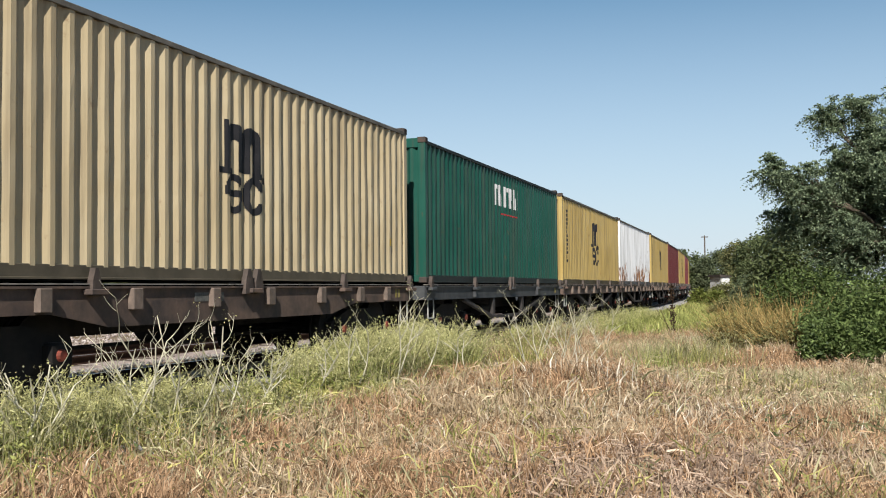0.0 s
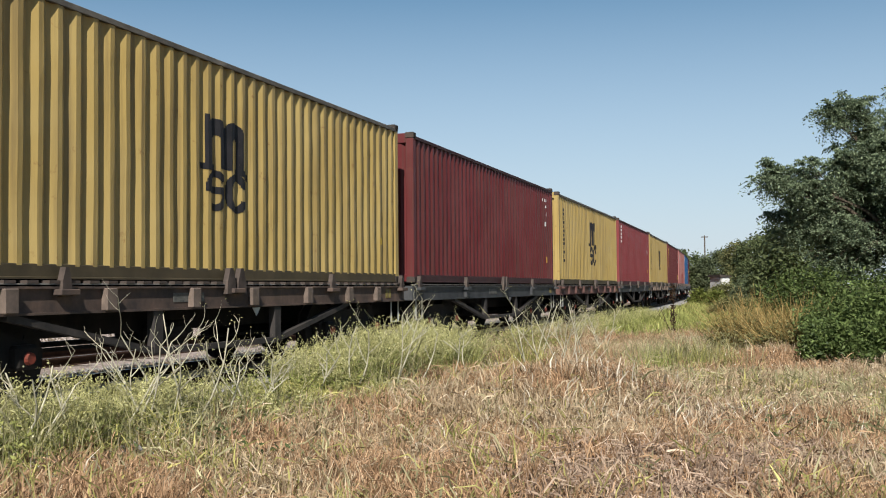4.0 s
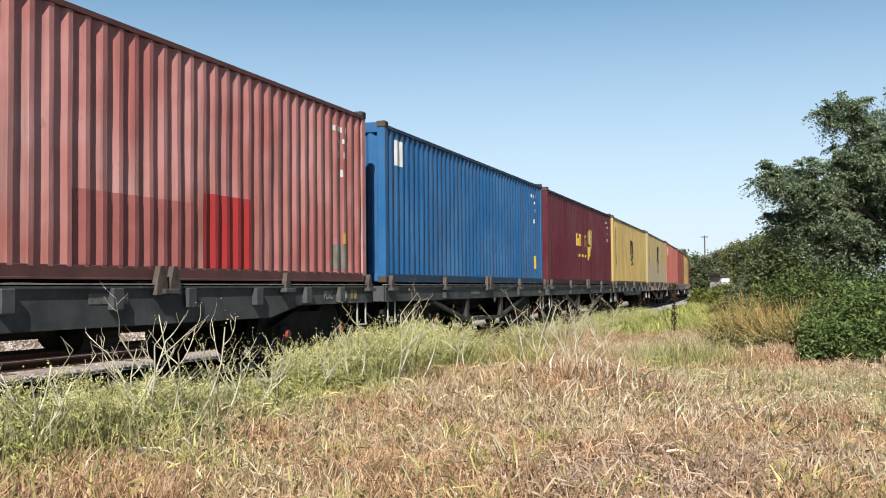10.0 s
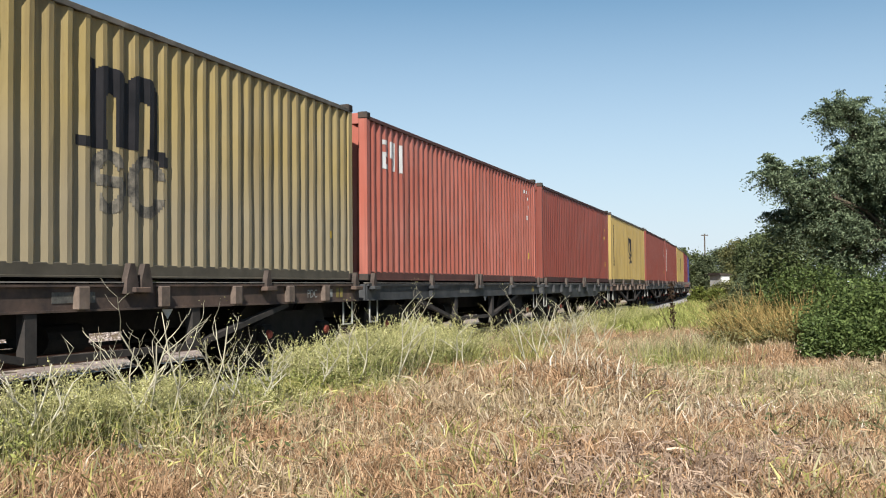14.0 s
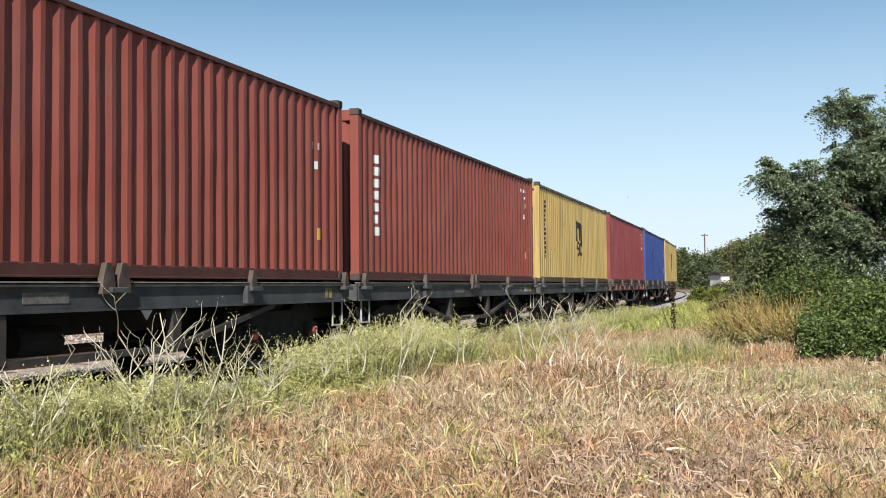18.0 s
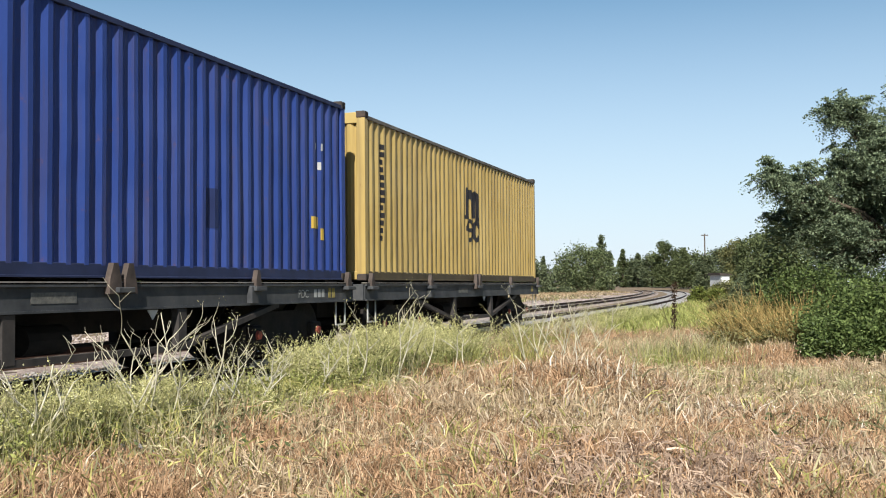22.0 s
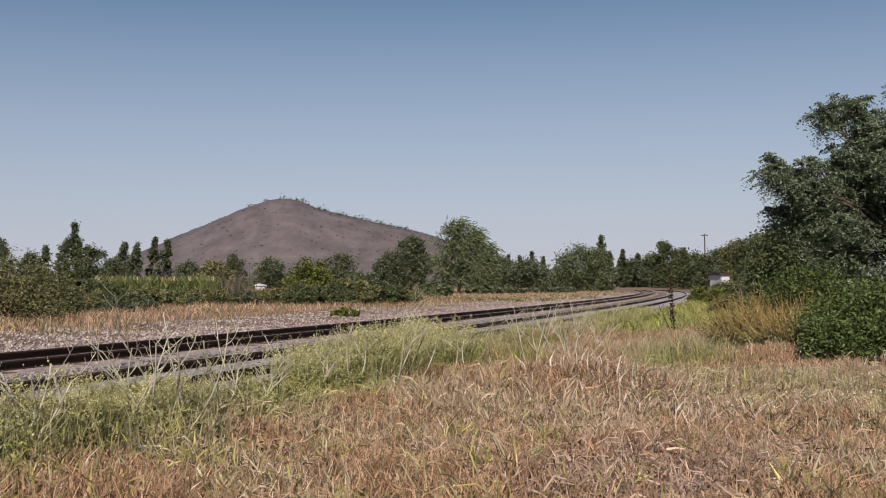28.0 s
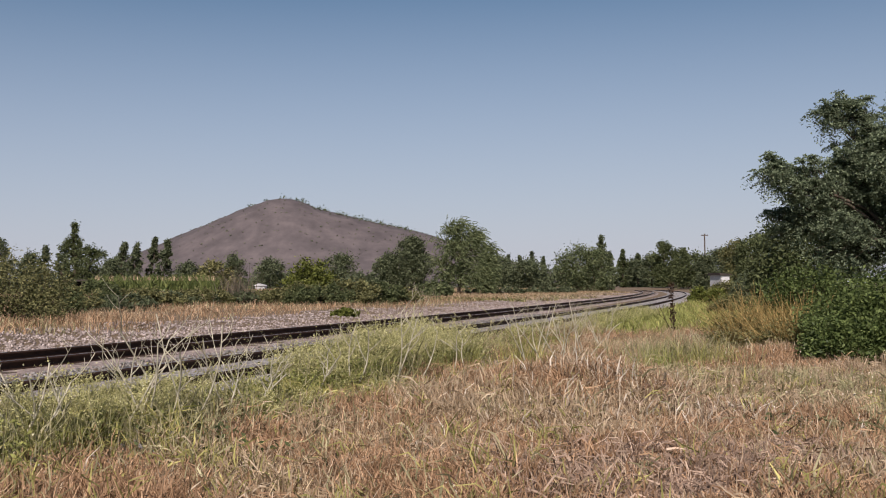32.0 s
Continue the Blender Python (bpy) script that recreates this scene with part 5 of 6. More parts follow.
        tagged(new("green_sprig", quick_mesh("green_sprig", co, q, SPRIG)), "small green sprig among the dry grass", "weed", kind="stuff")
    sx, sy = fan(rng, 150, 11, 21, 1.0, 0.27, 0.43)
    co, q = leaf_quads(np.stack([sx, sy, ground_z(sx, sy) + rng.uniform(0.15, 0.34, 150)], 1), 0.03, rng, narrow=0.9)
    tagged(new("white_flowers", quick_mesh("white_flowers", co, q, BLEACHED)), "scattered tiny white flowers in the grass", "flowers", kind="stuff")
    # heaps of flattened stalks
    for cx, cy, r, n, hh, mat in ((4.4, 19.6, 0.55, 800, 0.66, GREY_GREEN), (4.7, 18.6, 0.4, 300, 0.5, GREEN_GRASS), (3.75, 17.3, 0.35, 260, 0.45, FRESH_WEED), (1.5, 18.6, 0.25, 260, 0.45, GREEN_GRASS), (-1.2, 14.2, 0.5, 420, 0.4, GREY_GREEN), (3.6, 8.9, 0.3, 130, 0.25, GREY_GREEN)):
        blades("grass_clump", "tall grey green clump of grass", rng.normal(cx, r, n), rng.normal(cy, r, n), hh, 0.011, mat, rng, 0.45)
    for cx, cy, r, n, ln, w in ((1.95, 12.6, 0.5, 80, 0.34, 0.021), (2.95, 10.6, 0.42, 90, 0.23, 0.022), (3.35, 11.4, 0.45, 50, 0.24, 0.021), (1.5, 11.2, 0.5, 44, 0.28, 0.019), (2.3, 9.4, 0.6, 44, 0.19, 0.019),
                                (-0.6, 9.2, 0.8, 16, 0.24, 0.018), (4.3, 9.9, 0.6, 16, 0.3, 0.018), (-3.0, 8.2, 0.5, 14, 0.3, 0.016)):
        blades("bleached_stalks", "bleached flat curling stalks in the grass", rng.normal(cx, r, n), rng.normal(cy, r, n), ln, w, BLEACHED, rng, 0.55)
    # dark blades stand in for shaded gaps under and between the pale straw
    for cx, cy, r, n in ((1.9, 12.8, 0.7, 800), (2.95, 10.5, 0.45, 420), (0.6, 10.2, 0.5, 220), (4.0, 11.5, 0.6, 260), (-1.6, 8.4, 0.5, 240)):
        blades("brown_straw", "matted straw darkened for the shaded gaps", rng.normal(cx, r, n), rng.normal(cy, r * 0.7, n), 0.2, 0.014, STRAW_DARK, rng, 0.9)
    for name, cx, cy, r, n in (("straw_heap", 1.9, 12.9, 1.1, 330), ("straw_clump", 2.85, 10.2, 0.7, 140)):
        hx, hy = rng.normal(cx, r * 0.6, n), rng.normal(cy, r * 0.6, n)
        ob = blades(name, "flattened heap of pale broken stalks", hx, hy, 0.30, 0.014, STRAW_PALE, rng, 1.3, 0.05)
    # beyond the tracks
    x, y = fan(rng, 190000, 22, 175, 1.5, -0.5, 0.27)
    d, st = from_line(x, y)
    dd = d + 1.5 * patchy(x, y, 0.5) + rng.normal(0, 0.8, len(x))
    k = (dd < -12.5) & (d > -60) & (rng.uniform(0, 1, len(x)) < 0.65 + 0.6 * patchy(x, y, 0.6, 5.0))
    r = np.clip(rng.uniform(0, 1, len(x)) * 0.8 + 0.12 + 0.35 * patchy(x, y, 0.35, 2.5), 0, 0.999)
    blades("field_edge_grass", "tall dry grass between ballast and hedge", x[k & (r < .4)], y[k & (r < .4)], 0.36, 0.02, STRAW, rng, 0.7)
    blades("field_red_grass", "rust coloured dry grass by the hedge", x[k & (r > .4) & (r < .84)], y[k & (r > .4) & (r < .84)], 0.36, 0.02, STRAW_RED, rng, 0.7)
    blades("field_green_weeds", "green weeds among the dry grass", x[k & (r > .84)], y[k & (r > .84)], 0.32, 0.024, GREY_GREEN, rng, 0.6)


def mustard(name, label, x, y, height, rng, stems=9, branches=6, pods=5):
    """Bushy wild mustard: leaning stems with side branches, small pods and blossoms, ragged leaves below."""
    n = len(x)
    base = np.stack([x, y, ground_z(x, y) - 0.02], 1)

    def ribbon(p0, p1, p2, w):
        t = rng.uniform(0, 2 * np.pi, len(p0))
        side = np.stack([np.cos(t), np.sin(t), 0 * t], 1) * w / 2
        co = np.stack([p0 - side, p0 + side, p1 - side * .8, p1 + side * .8, p2 - side * .4, p2 + side * .4], 1).reshape(-1, 3)
        b = np.arange(len(p0)) * 6
        return co, np.concatenate([np.stack([b, b + 1, b + 3, b + 2], 1), np.stack([b + 2, b + 3, b + 5, b + 4], 1)])

    k = np.repeat(np.arange(n), stems)
    m = len(k)
    hh = height[k] * rng.uniform(0.5, 1.08, m)
    a = rng.uniform(0, 2 * np.pi, m)
    out = np.stack([np.cos(a), np.sin(a), 0 * a], 1) * (hh * np.abs(rng.normal(0, 0.36, m)))[:, None]
    p0 = base[k] + rng.normal(0, 0.05, (m, 3)) * [1, 1, 0]
    p1 = p0 + out * 0.62 + np.stack([0 * a, 0 * a, hh * 0.5], 1)
    p2 = p0 + out + np.stack([0 * a, 0 * a, hh], 1)
    parts = [ribbon(p0, p1, p2, 0.008) + (0,)]
    j = np.repeat(np.arange(m), branches)
    u = rng.uniform(0.3, 0.97, len(j))[:, None]
    q0 = p1[j] * (1 - u) + p2[j] * u
    q0 = np.where(u < 0.45, p0[j] * 0.4 + p1[j] * 0.6, q0)
    d = rng.normal(size=(len(j), 3)) * [1, 1, 0.4] + [0, 0, 0.75]
    d *= (hh[j] * rng.uniform(0.12, 0.34, len(j)) / np.linalg.norm(d, axis=1))[:, None]
    q1 = q0 + d * 0.55
    q2 = q0 + d + np.stack([0 * d[:, 0], 0 * d[:, 0], 0.25 * np.linalg.norm(d, axis=1)], 1)
    parts.append(ribbon(q0, q1, q2, 0.0055) + (0,))
    i = np.repeat(np.arange(len(j)), pods)
    u = rng.uniform(0.25, 1.05, len(i))[:, None]
    pts = q1[i] * (1 - u) + q2[i] * u + rng.normal(0, 0.008, (len(i), 3))
    parts.append(leaf_quads(pts, 0.03, rng, -0.2, 0.34) + (1,))
    u = rng.uniform(0.75, 1.1, (len(j) // 3, 1))
    parts.append(leaf_quads(q1[::3][:len(u)] * (1 - u) + q2[::3][:len(u)] * u, 0.017, rng, 0.0, 0.9) + (2,))
    i = rng.integers(0, m, 7 * m)
    u = rng.uniform(0.05, 1.0, (7 * m, 1)) ** 1.3
    pts = p0[i] * (1 - u) + p1[i] * u + rng.normal(0, 0.045, (7 * m, 3))
    pts[:, 2] = np.maximum(pts[:, 2], base[k[i], 2] + 0.03)
    parts.append(leaf_quads(pts, 0.062, rng, 0.1, 0.4) + (3,))
    co, q, idx, off = [], [], [], 0
    for c, f, mi in parts:
        co.append(c), q.append(f + off), idx.append(np.full(len(f), mi))
        off += len(c)
    ob = new(name, quick_mesh(name, np.concatenate(co), np.concatenate(q), [MUSTARD_STEM, MUSTARD_POD, BLOSSOM, LEAFY_WEED], np.concatenate(idx)))
    return tagged(ob, label, "weed", kind="stuff")


def build_mustard():
    rng = np.random.default_rng(91)
    for s0, s1, n, h0, h1, d0, d1 in ((3.5, 9.4, 130, 0.46, 0.58, 1.7, 2.5), (11.4, 14.4, 90, 0.6, 0.8, 1.75, 2.7), (14.0, 17.4, 125, 0.76, 0.78, 1.75, 2.8), (9.2, 12.0, 26, 0.3, 0.34, 2.3, 3.3),
                                      (17.4, 20.2, 20, 0.34, 0.36, 1.9, 2.8), (20.0, 26.0, 26, 0.5, 0.55, 1.75, 2.5), (26.0, 44.0, 70, 0.55, 0.55, 1.8, 3.0)):
        x, y = along(rng, n, s0, s1, d0, d1)
        st = from_line(x, y)[1]
        h = (h0 + (h1 - h0) * np.clip((st - s0) / (s1 - s0), 0, 1)) * (0.82 + 0.3 * patchy(x, y, 2.2, 3.0)) * rng.uniform(0.7, 1.12, n)
        mustard("wild_mustard", "bushy green wild mustard with small pods", x, y, h, rng)


SWAY = []


def build_weed(x, y, h, seed, mat=None, heads=True, name="dry_weed", label="dry branching weed stalk beside the track"):
    rng = random.Random(seed)
    z0 = float(ground_z(np.array([x]), np.array([y]))[0]) - 0.02
    t = thing(name, label, "weed", "tall weeds by the track", m=pose(x, y, z0))
    segs, tips = [], []

    def grow(a, d, length, r, depth):
        steps = 6
        bend = Vector((rng.uniform(-.2, .2), rng.uniform(-.15, .15), rng.uniform(0.05, 0.3)))
        for i in range(steps):
            b = a + d * (length / steps)
            segs.append((a, b, r, r * 0.9))
            r *= 0.9
            d = (d + bend * 0.7 + Vector((rng.uniform(-.1, .1), rng.uniform(-.1, .1), 0))).normalized()
            if depth and i >= 2 and rng.random() < 0.6:
                grow(b, (d * 0.75 + Vector((rng.choice((-1, 1)) * rng.uniform(.4, .9), rng.uniform(-.5, .5), 0.0))).normalized(), length * rng.uniform(0.25, 0.5), r * 0.8, depth - 1)
            a = b
        tips.append(a)

    for i in range(rng.choice((1, 2, 2, 3))):
        grow(Vector((rng.uniform(-.04, .04), rng.uniform(-.04, .04), 0)), Vector((rng.choice((-1, 1)) * rng.uniform(.25, .8), rng.uniform(-.3, .3), 1)).normalized(), h * rng.uniform(0.7, 0.95), 0.0125 if h > 0.7 else 0.0065, 2)
    co, q = sticks(segs, 4)
    part("stalk", quick_mesh("stalk", co, q, mat or DRY_STALK), t)
    if heads:
        g = np.random.default_rng(seed)
        pts = np.array([tuple(p) for p in tips])
        pts = np.repeat(pts, 3, 0) + g.normal(0, 0.03, (3 * len(tips), 3))
        co, q = leaf_quads(pts, 0.022, g, narrow=0.6)
        part("seed_spray", quick_mesh("seed_spray", co, q, PETALS), t, "small pale seed heads")["kind"] = "stuff"
    SWAY.append((t, pose(x, y, z0), 2.5, seed))
    return t


def build_weeds():
    k = 0
    rng = random.Random(4)
    for i in range(40):                                  # finer weeds in the fringe
        s, d = rng.uniform(5, 34), rng.uniform(1.8, 2.9)
        x, y, h = on_line(s, -d)
        build_weed(x, y, rng.uniform(0.55, 0.85), 400 + i, GREY_GREEN, True, "seeding_weed", "thin green weed with small seed heads")
    for r, y, h in ((-0.40, 8.3, 0.85), (-0.42, 8.2, 0.95), (-0.35, 8.7, 0.8), (-0.315, 9.2, 0.9), (-0.29, 9.7, 1.1), (-0.27, 9.8, 1.3), (-0.205, 10.6, 1.15), (-0.3, 9.4, 1.1),
                    (-0.245, 10.0, 1.25), (-0.22, 10.3, 1.0), (-0.19, 10.9, 0.8), (-0.16, 11.6, 0.75), (-0.125, 12.3, 0.85), (-0.09, 12.9, 0.95),
                    (-0.048, 14.0, 1.12), (-0.028, 14.4, 1.0), (0.004, 15.2, 0.85), (0.026, 16.0, 0.85), (0.083, 18.2, 1.45), (0.09, 18.6, 1.3), (0.1, 18.4, 1.35), (0.112, 19.6, 1.2),
                    (0.125, 20.6, 1.25), (0.155, 23.0, 1.2), (0.137, 20.9, 1.35)):
        build_weed(r * y, y, h, 40 + k, heads=k > 7)
        k += 1
    # a tall dock gone to seed, with its leafy spike
    t = build_weed(0.2245 * 30, 30, 1.15, 91, DARK_STALK, False, "dock_plant", "tall dark brown dock stalk gone to seed")
    rng = np.random.default_rng(5)
    z = rng.uniform(0.15, 1.55, 260)
    pts = np.stack([rng.normal(0, 0.045, 260), rng.normal(0, 0.045, 260), z], 1)
    co, q = leaf_quads(pts, 0.08, rng, 0.2, 0.6)
    part("seed_spike", quick_mesh("seed_spike", co, q, DARK_STALK), t, "dark brown clustered seeds")
    co, q = sticks([((0, 0, 0), (0.02, 0, 0.8), 0.016, 0.012), ((0.02, 0, 0.8), (-0.01, 0, 1.6), 0.012, 0.005)], 6)
    part("main_stem", quick_mesh("main_stem", co, q, DARK_STALK), t)


def build_locust():
    """The near tree: boughs that sway, each with its sprays of small leaves."""
    y0 = 25.0
    base = Vector((12.2, y0, 0.0))
    t = thing("locust_tree", "green locust tree with feathery leaf sprays", "tree", m=pose(*base))
    fork = Vector((0.0, 0.0, 1.7))
    co, q = sticks([((0.1, 0, -0.1), (0, 0, 0.9), 0.2, 0.17), ((0, 0, 0.9), tuple(fork), 0.17, 0.15)], 9)
    part("trunk", quick_mesh("trunk", co, q, BARK, smooth_faces=True), t, "rough brown trunk")
    rng = np.random.default_rng(17)
    # bough: tip across, tip height, spread, number of sprays, depth
    for bx, bz, spread, n, dy in ((-4.2, 4.12, 0.42, 40, -0.3), (-1.55, 4.95, 0.5, 60, 0.0), (-1.8, 3.3, 0.8, 120, 0.5), (-1.5, 3.7, 0.65, 70, 0.9), (-2.5, 3.1, 0.6, 70, 0.6), (-1.5, 4.6, 0.75, 80, 0.3), (-2.3, 4.3, 0.6, 60, 0.1), (-3.2, 3.2, 0.7, 60, 0.0), (-3.5, 3.9, 0.6, 46, -0.3), (-2.9, 3.6, 0.75, 56, 0.4), (-2.6, 5.72, 0.4, 32, 0.0), (-1.2, 5.2, 0.6, 56, 0.3),
                                  (-1.5, 4.2, 0.9, 80, -0.5), (-0.6, 3.1, 0.95, 80, -0.4), (-2.6, 2.6, 0.75, 60, -0.2), (0.3, 5.9, 0.9, 90, 0.2), (-0.5, 6.3, 0.55, 46, 0.1), (-2.0, 5.72, 0.42, 34, 0.0),
                                  (0.8, 4.4, 1.2, 110, 0.0), (-3.7, 3.0, 0.45, 30, 0.6), (1.0, 2.6, 1.2, 100, 0.2), (-0.9, 4.0, 1.1, 100, 0.9), (-0.5, 3.5, 0.85, 80, -0.9), (-1.3, 4.5, 0.7, 60, -0.8), (-1.9, 2.2, 0.9, 80, 0.5), (-0.4, 1.9, 1.0, 80, 0.6)):
        tip = Vector((bx, dy, bz)) - fork
        mid = tip * 0.55 + Vector((0, 0, 0.35))
        bough = part("bough", None, t, "leafy bough", Matrix.Translation(fork))
        segs = [((0, 0, 0), tuple(mid), 0.085, 0.05), (tuple(mid), tuple(tip), 0.05, 0.02)]
        a = rng.normal(size=(n, 3))
        a /= np.linalg.norm(a, axis=1)[:, None]
        cs = np.array(tip) + a * spread * rng.uniform(0.25, 1.08, (n, 1)) * np.array([1.0, 1.0, 1.0])
        pts = []
        for c in cs:
            segs.append((tuple(mid + (tip - mid) * float(rng.uniform(0.2, 1))), tuple(c), 0.014, 0.005))
            m = 9                                         # arching fronds, each with two rows of leaflets
            d = rng.normal(size=(m, 3)) + [0, -0.25, 0.55] + (c - np.array(tip)) / spread * 0.8
            d /= np.linalg.norm(d, axis=1)[:, None]
            u = np.linspace(0.08, 1.0, 8)[None, :, None]
            ax = np.cross(d, [0, 0, 1.0])
            ax /= np.linalg.norm(ax, axis=1)[:, None] + 1e-6
            rib = c + d[:, None] * u * 0.34 - np.array([0, 0, 0.20]) * u ** 2
            for side in (-1, 1):
                pts.append((rib + side * ax[:, None] * 0.032 + rng.normal(0, 0.008, rib.shape)).reshape(-1, 3))
        co, q = sticks(segs, 4)
        b = new("limb", quick_mesh("limb", co, q, BARK))
        b.parent = bough
        co, q = leaf_quads(np.concatenate(pts), 0.074, rng, 0.1, 0.5, 1.3)
        f = new("foliage", quick_mesh("foliage", co, q, LEAF))
        f.parent = bough
        SWAY.append((bough, Matrix.Translation(fork), 1.6, int(rng.integers(1000))))


def build_far():
    # the bare hill
    hx, hy = np.meshgrid(np.linspace(-900, 320, 150), np.linspace(1150, 2100, 76))
    q = hx / hy
    prof = np.interp(q, [-0.50, -0.40, -0.335, -0.279, -0.224, -0.19, -0.172, -0.16, -0.15, -0.138, -0.124, -0.102, -0.046, -0.024, 0.03, 0.09, 0.16],
                     [0, 8, 32, 66, 99, 121, 130, 132, 131.5, 127, 117, 108, 89, 81, 58, 26, 0])
    ridge = np.exp(-(np.clip(1500 - hy, 0, None) / 150.0) ** 2) * np.exp(-(np.clip(hy - 1560, 0, None) / 330.0) ** 2)
    rough = np.array([noise.fractal(Vector((a * 0.010, b * 0.010, 0.3)), 0.8, 2.0, 6) for a, b in zip(hx.ravel(), hy.ravel())]).reshape(hx.shape)
    hz = (prof * hy / 1520.0 + 1.5) * ridge + rough * 4.5 * ridge * smooth(0, 30, prof)
    n = hx.shape[1]
    i = (np.arange(hx.shape[0] - 1)[:, None] * n + np.arange(n - 1)[None]).ravel()
    hill = new("hill", quick_mesh("hill", np.stack([hx.ravel(), hy.ravel(), hz.ravel()], 1), np.stack([i, i + 1, i + n + 1, i + n], 1), HILL, smooth_faces=True))
    tagged(hill, "bare brown scrubby hill behind the fields", "hill", kind="structure")
    rng = np.random.default_rng(8)                        # scrub on its slope and skyline
    pick = rng.choice(hx.size, 3200, p=(prof.ravel() > 12) / np.sum(prof.ravel() > 12))
    c = np.stack([hx.ravel()[pick], hy.ravel()[pick], hz.ravel()[pick]], 1)
    pts = np.repeat(c, 7, 0) + rng.normal(0, 1.2, (3200 * 7, 3)) * [1.3, 1.2, 0.6] * rng.uniform(0.3, 1.1, (3200, 1)).repeat(7, 0) + [0, 0, 0.6]
    co, qd = leaf_quads(pts, 1.5, rng, narrow=0.8)
    tagged(new("hill_scrub", quick_mesh("hill_scrub", co, qd, LEAF_FAR)), "dark thorn scrub dotted over the hill", "scrub", kind="stuff")
    sk, n = [], 0
    for r0, r1, m in ((-0.1395, -0.136, 3), (-0.121, -0.112, 4), (-0.103, -0.098, 4), (-0.092, -0.03, 15), (-0.19, -0.14, 4)):
        for r in np.linspace(r0, r1, m) + rng.normal(0, 0.0012, m):
            y = 1525.0
            z = float(np.interp(r, q[30], hz[30]))
            big = rng.uniform(1.4, 3.2) * (1.3 if r0 in (-0.1395, -0.103) else 1.0)
            sk.append(np.array([r * y, y, z + big * 0.6]) + rng.normal(0, 1, (34, 3)) * [big, big, big * 0.62])
    co, qd = leaf_quads(np.concatenate(sk), 1.9, rng, narrow=0.8)
    tagged(new("ridge_trees", quick_mesh("ridge_trees", co, qd, LEAF_FAR)), "dark small trees along the hill's skyline", "trees", kind="stuff")
    # a low ridge far behind, the blue of distance haze painted into it
    rx = np.linspace(-1900, -400, 60)
    rz = 60 + 26 * np.sin(rx * 0.006) + 14 * np.sin(rx * 0.021 + 1)
    co = np.concatenate([np.stack([rx, 0 * rx + 3300, 0 * rx - 5], 1), np.stack([rx, 0 * rx + 3600, rz], 1), np.stack([rx, 0 * rx + 4000, 0 * rx - 5], 1)])
    j = np.arange(59)
    qd = np.concatenate([np.stack([j, j + 1, j + 61, j + 60], 1), np.stack([j + 60, j + 61, j + 121, j + 120], 1)])
    tagged(new("backdrop_ridge", quick_mesh("backdrop_ridge", co, qd, RIDGE, smooth_faces=True)), "distant ridge with blue haze in its colour", "ridge", kind="structure")

    # trees beyond the line: across, depth, height, width, form
    weeping_tree("willow_tree", "broad green willow swept by the wind", 1.9, 125, 8.6, 8.2, 72, 3)
    weeping_tree("willow_sapling", "smaller willow beside the broad one", 4.9, 123, 5.6, 3.8, 26, 33)
    plant_tree("dark_tree", "dark dense tree beside the willow", "tree", -4.0, 130, 6.9, 5.6, "round", LEAF_FAR, 150, 90, 0.3, 4)
    plant_tree("dark_tree", "lower dark tree beside the willow", "tree", -6.9, 131, 4.8, 4.4, "round", LEAF_FAR, 110, 90, 0.3, 45)
    k = 0
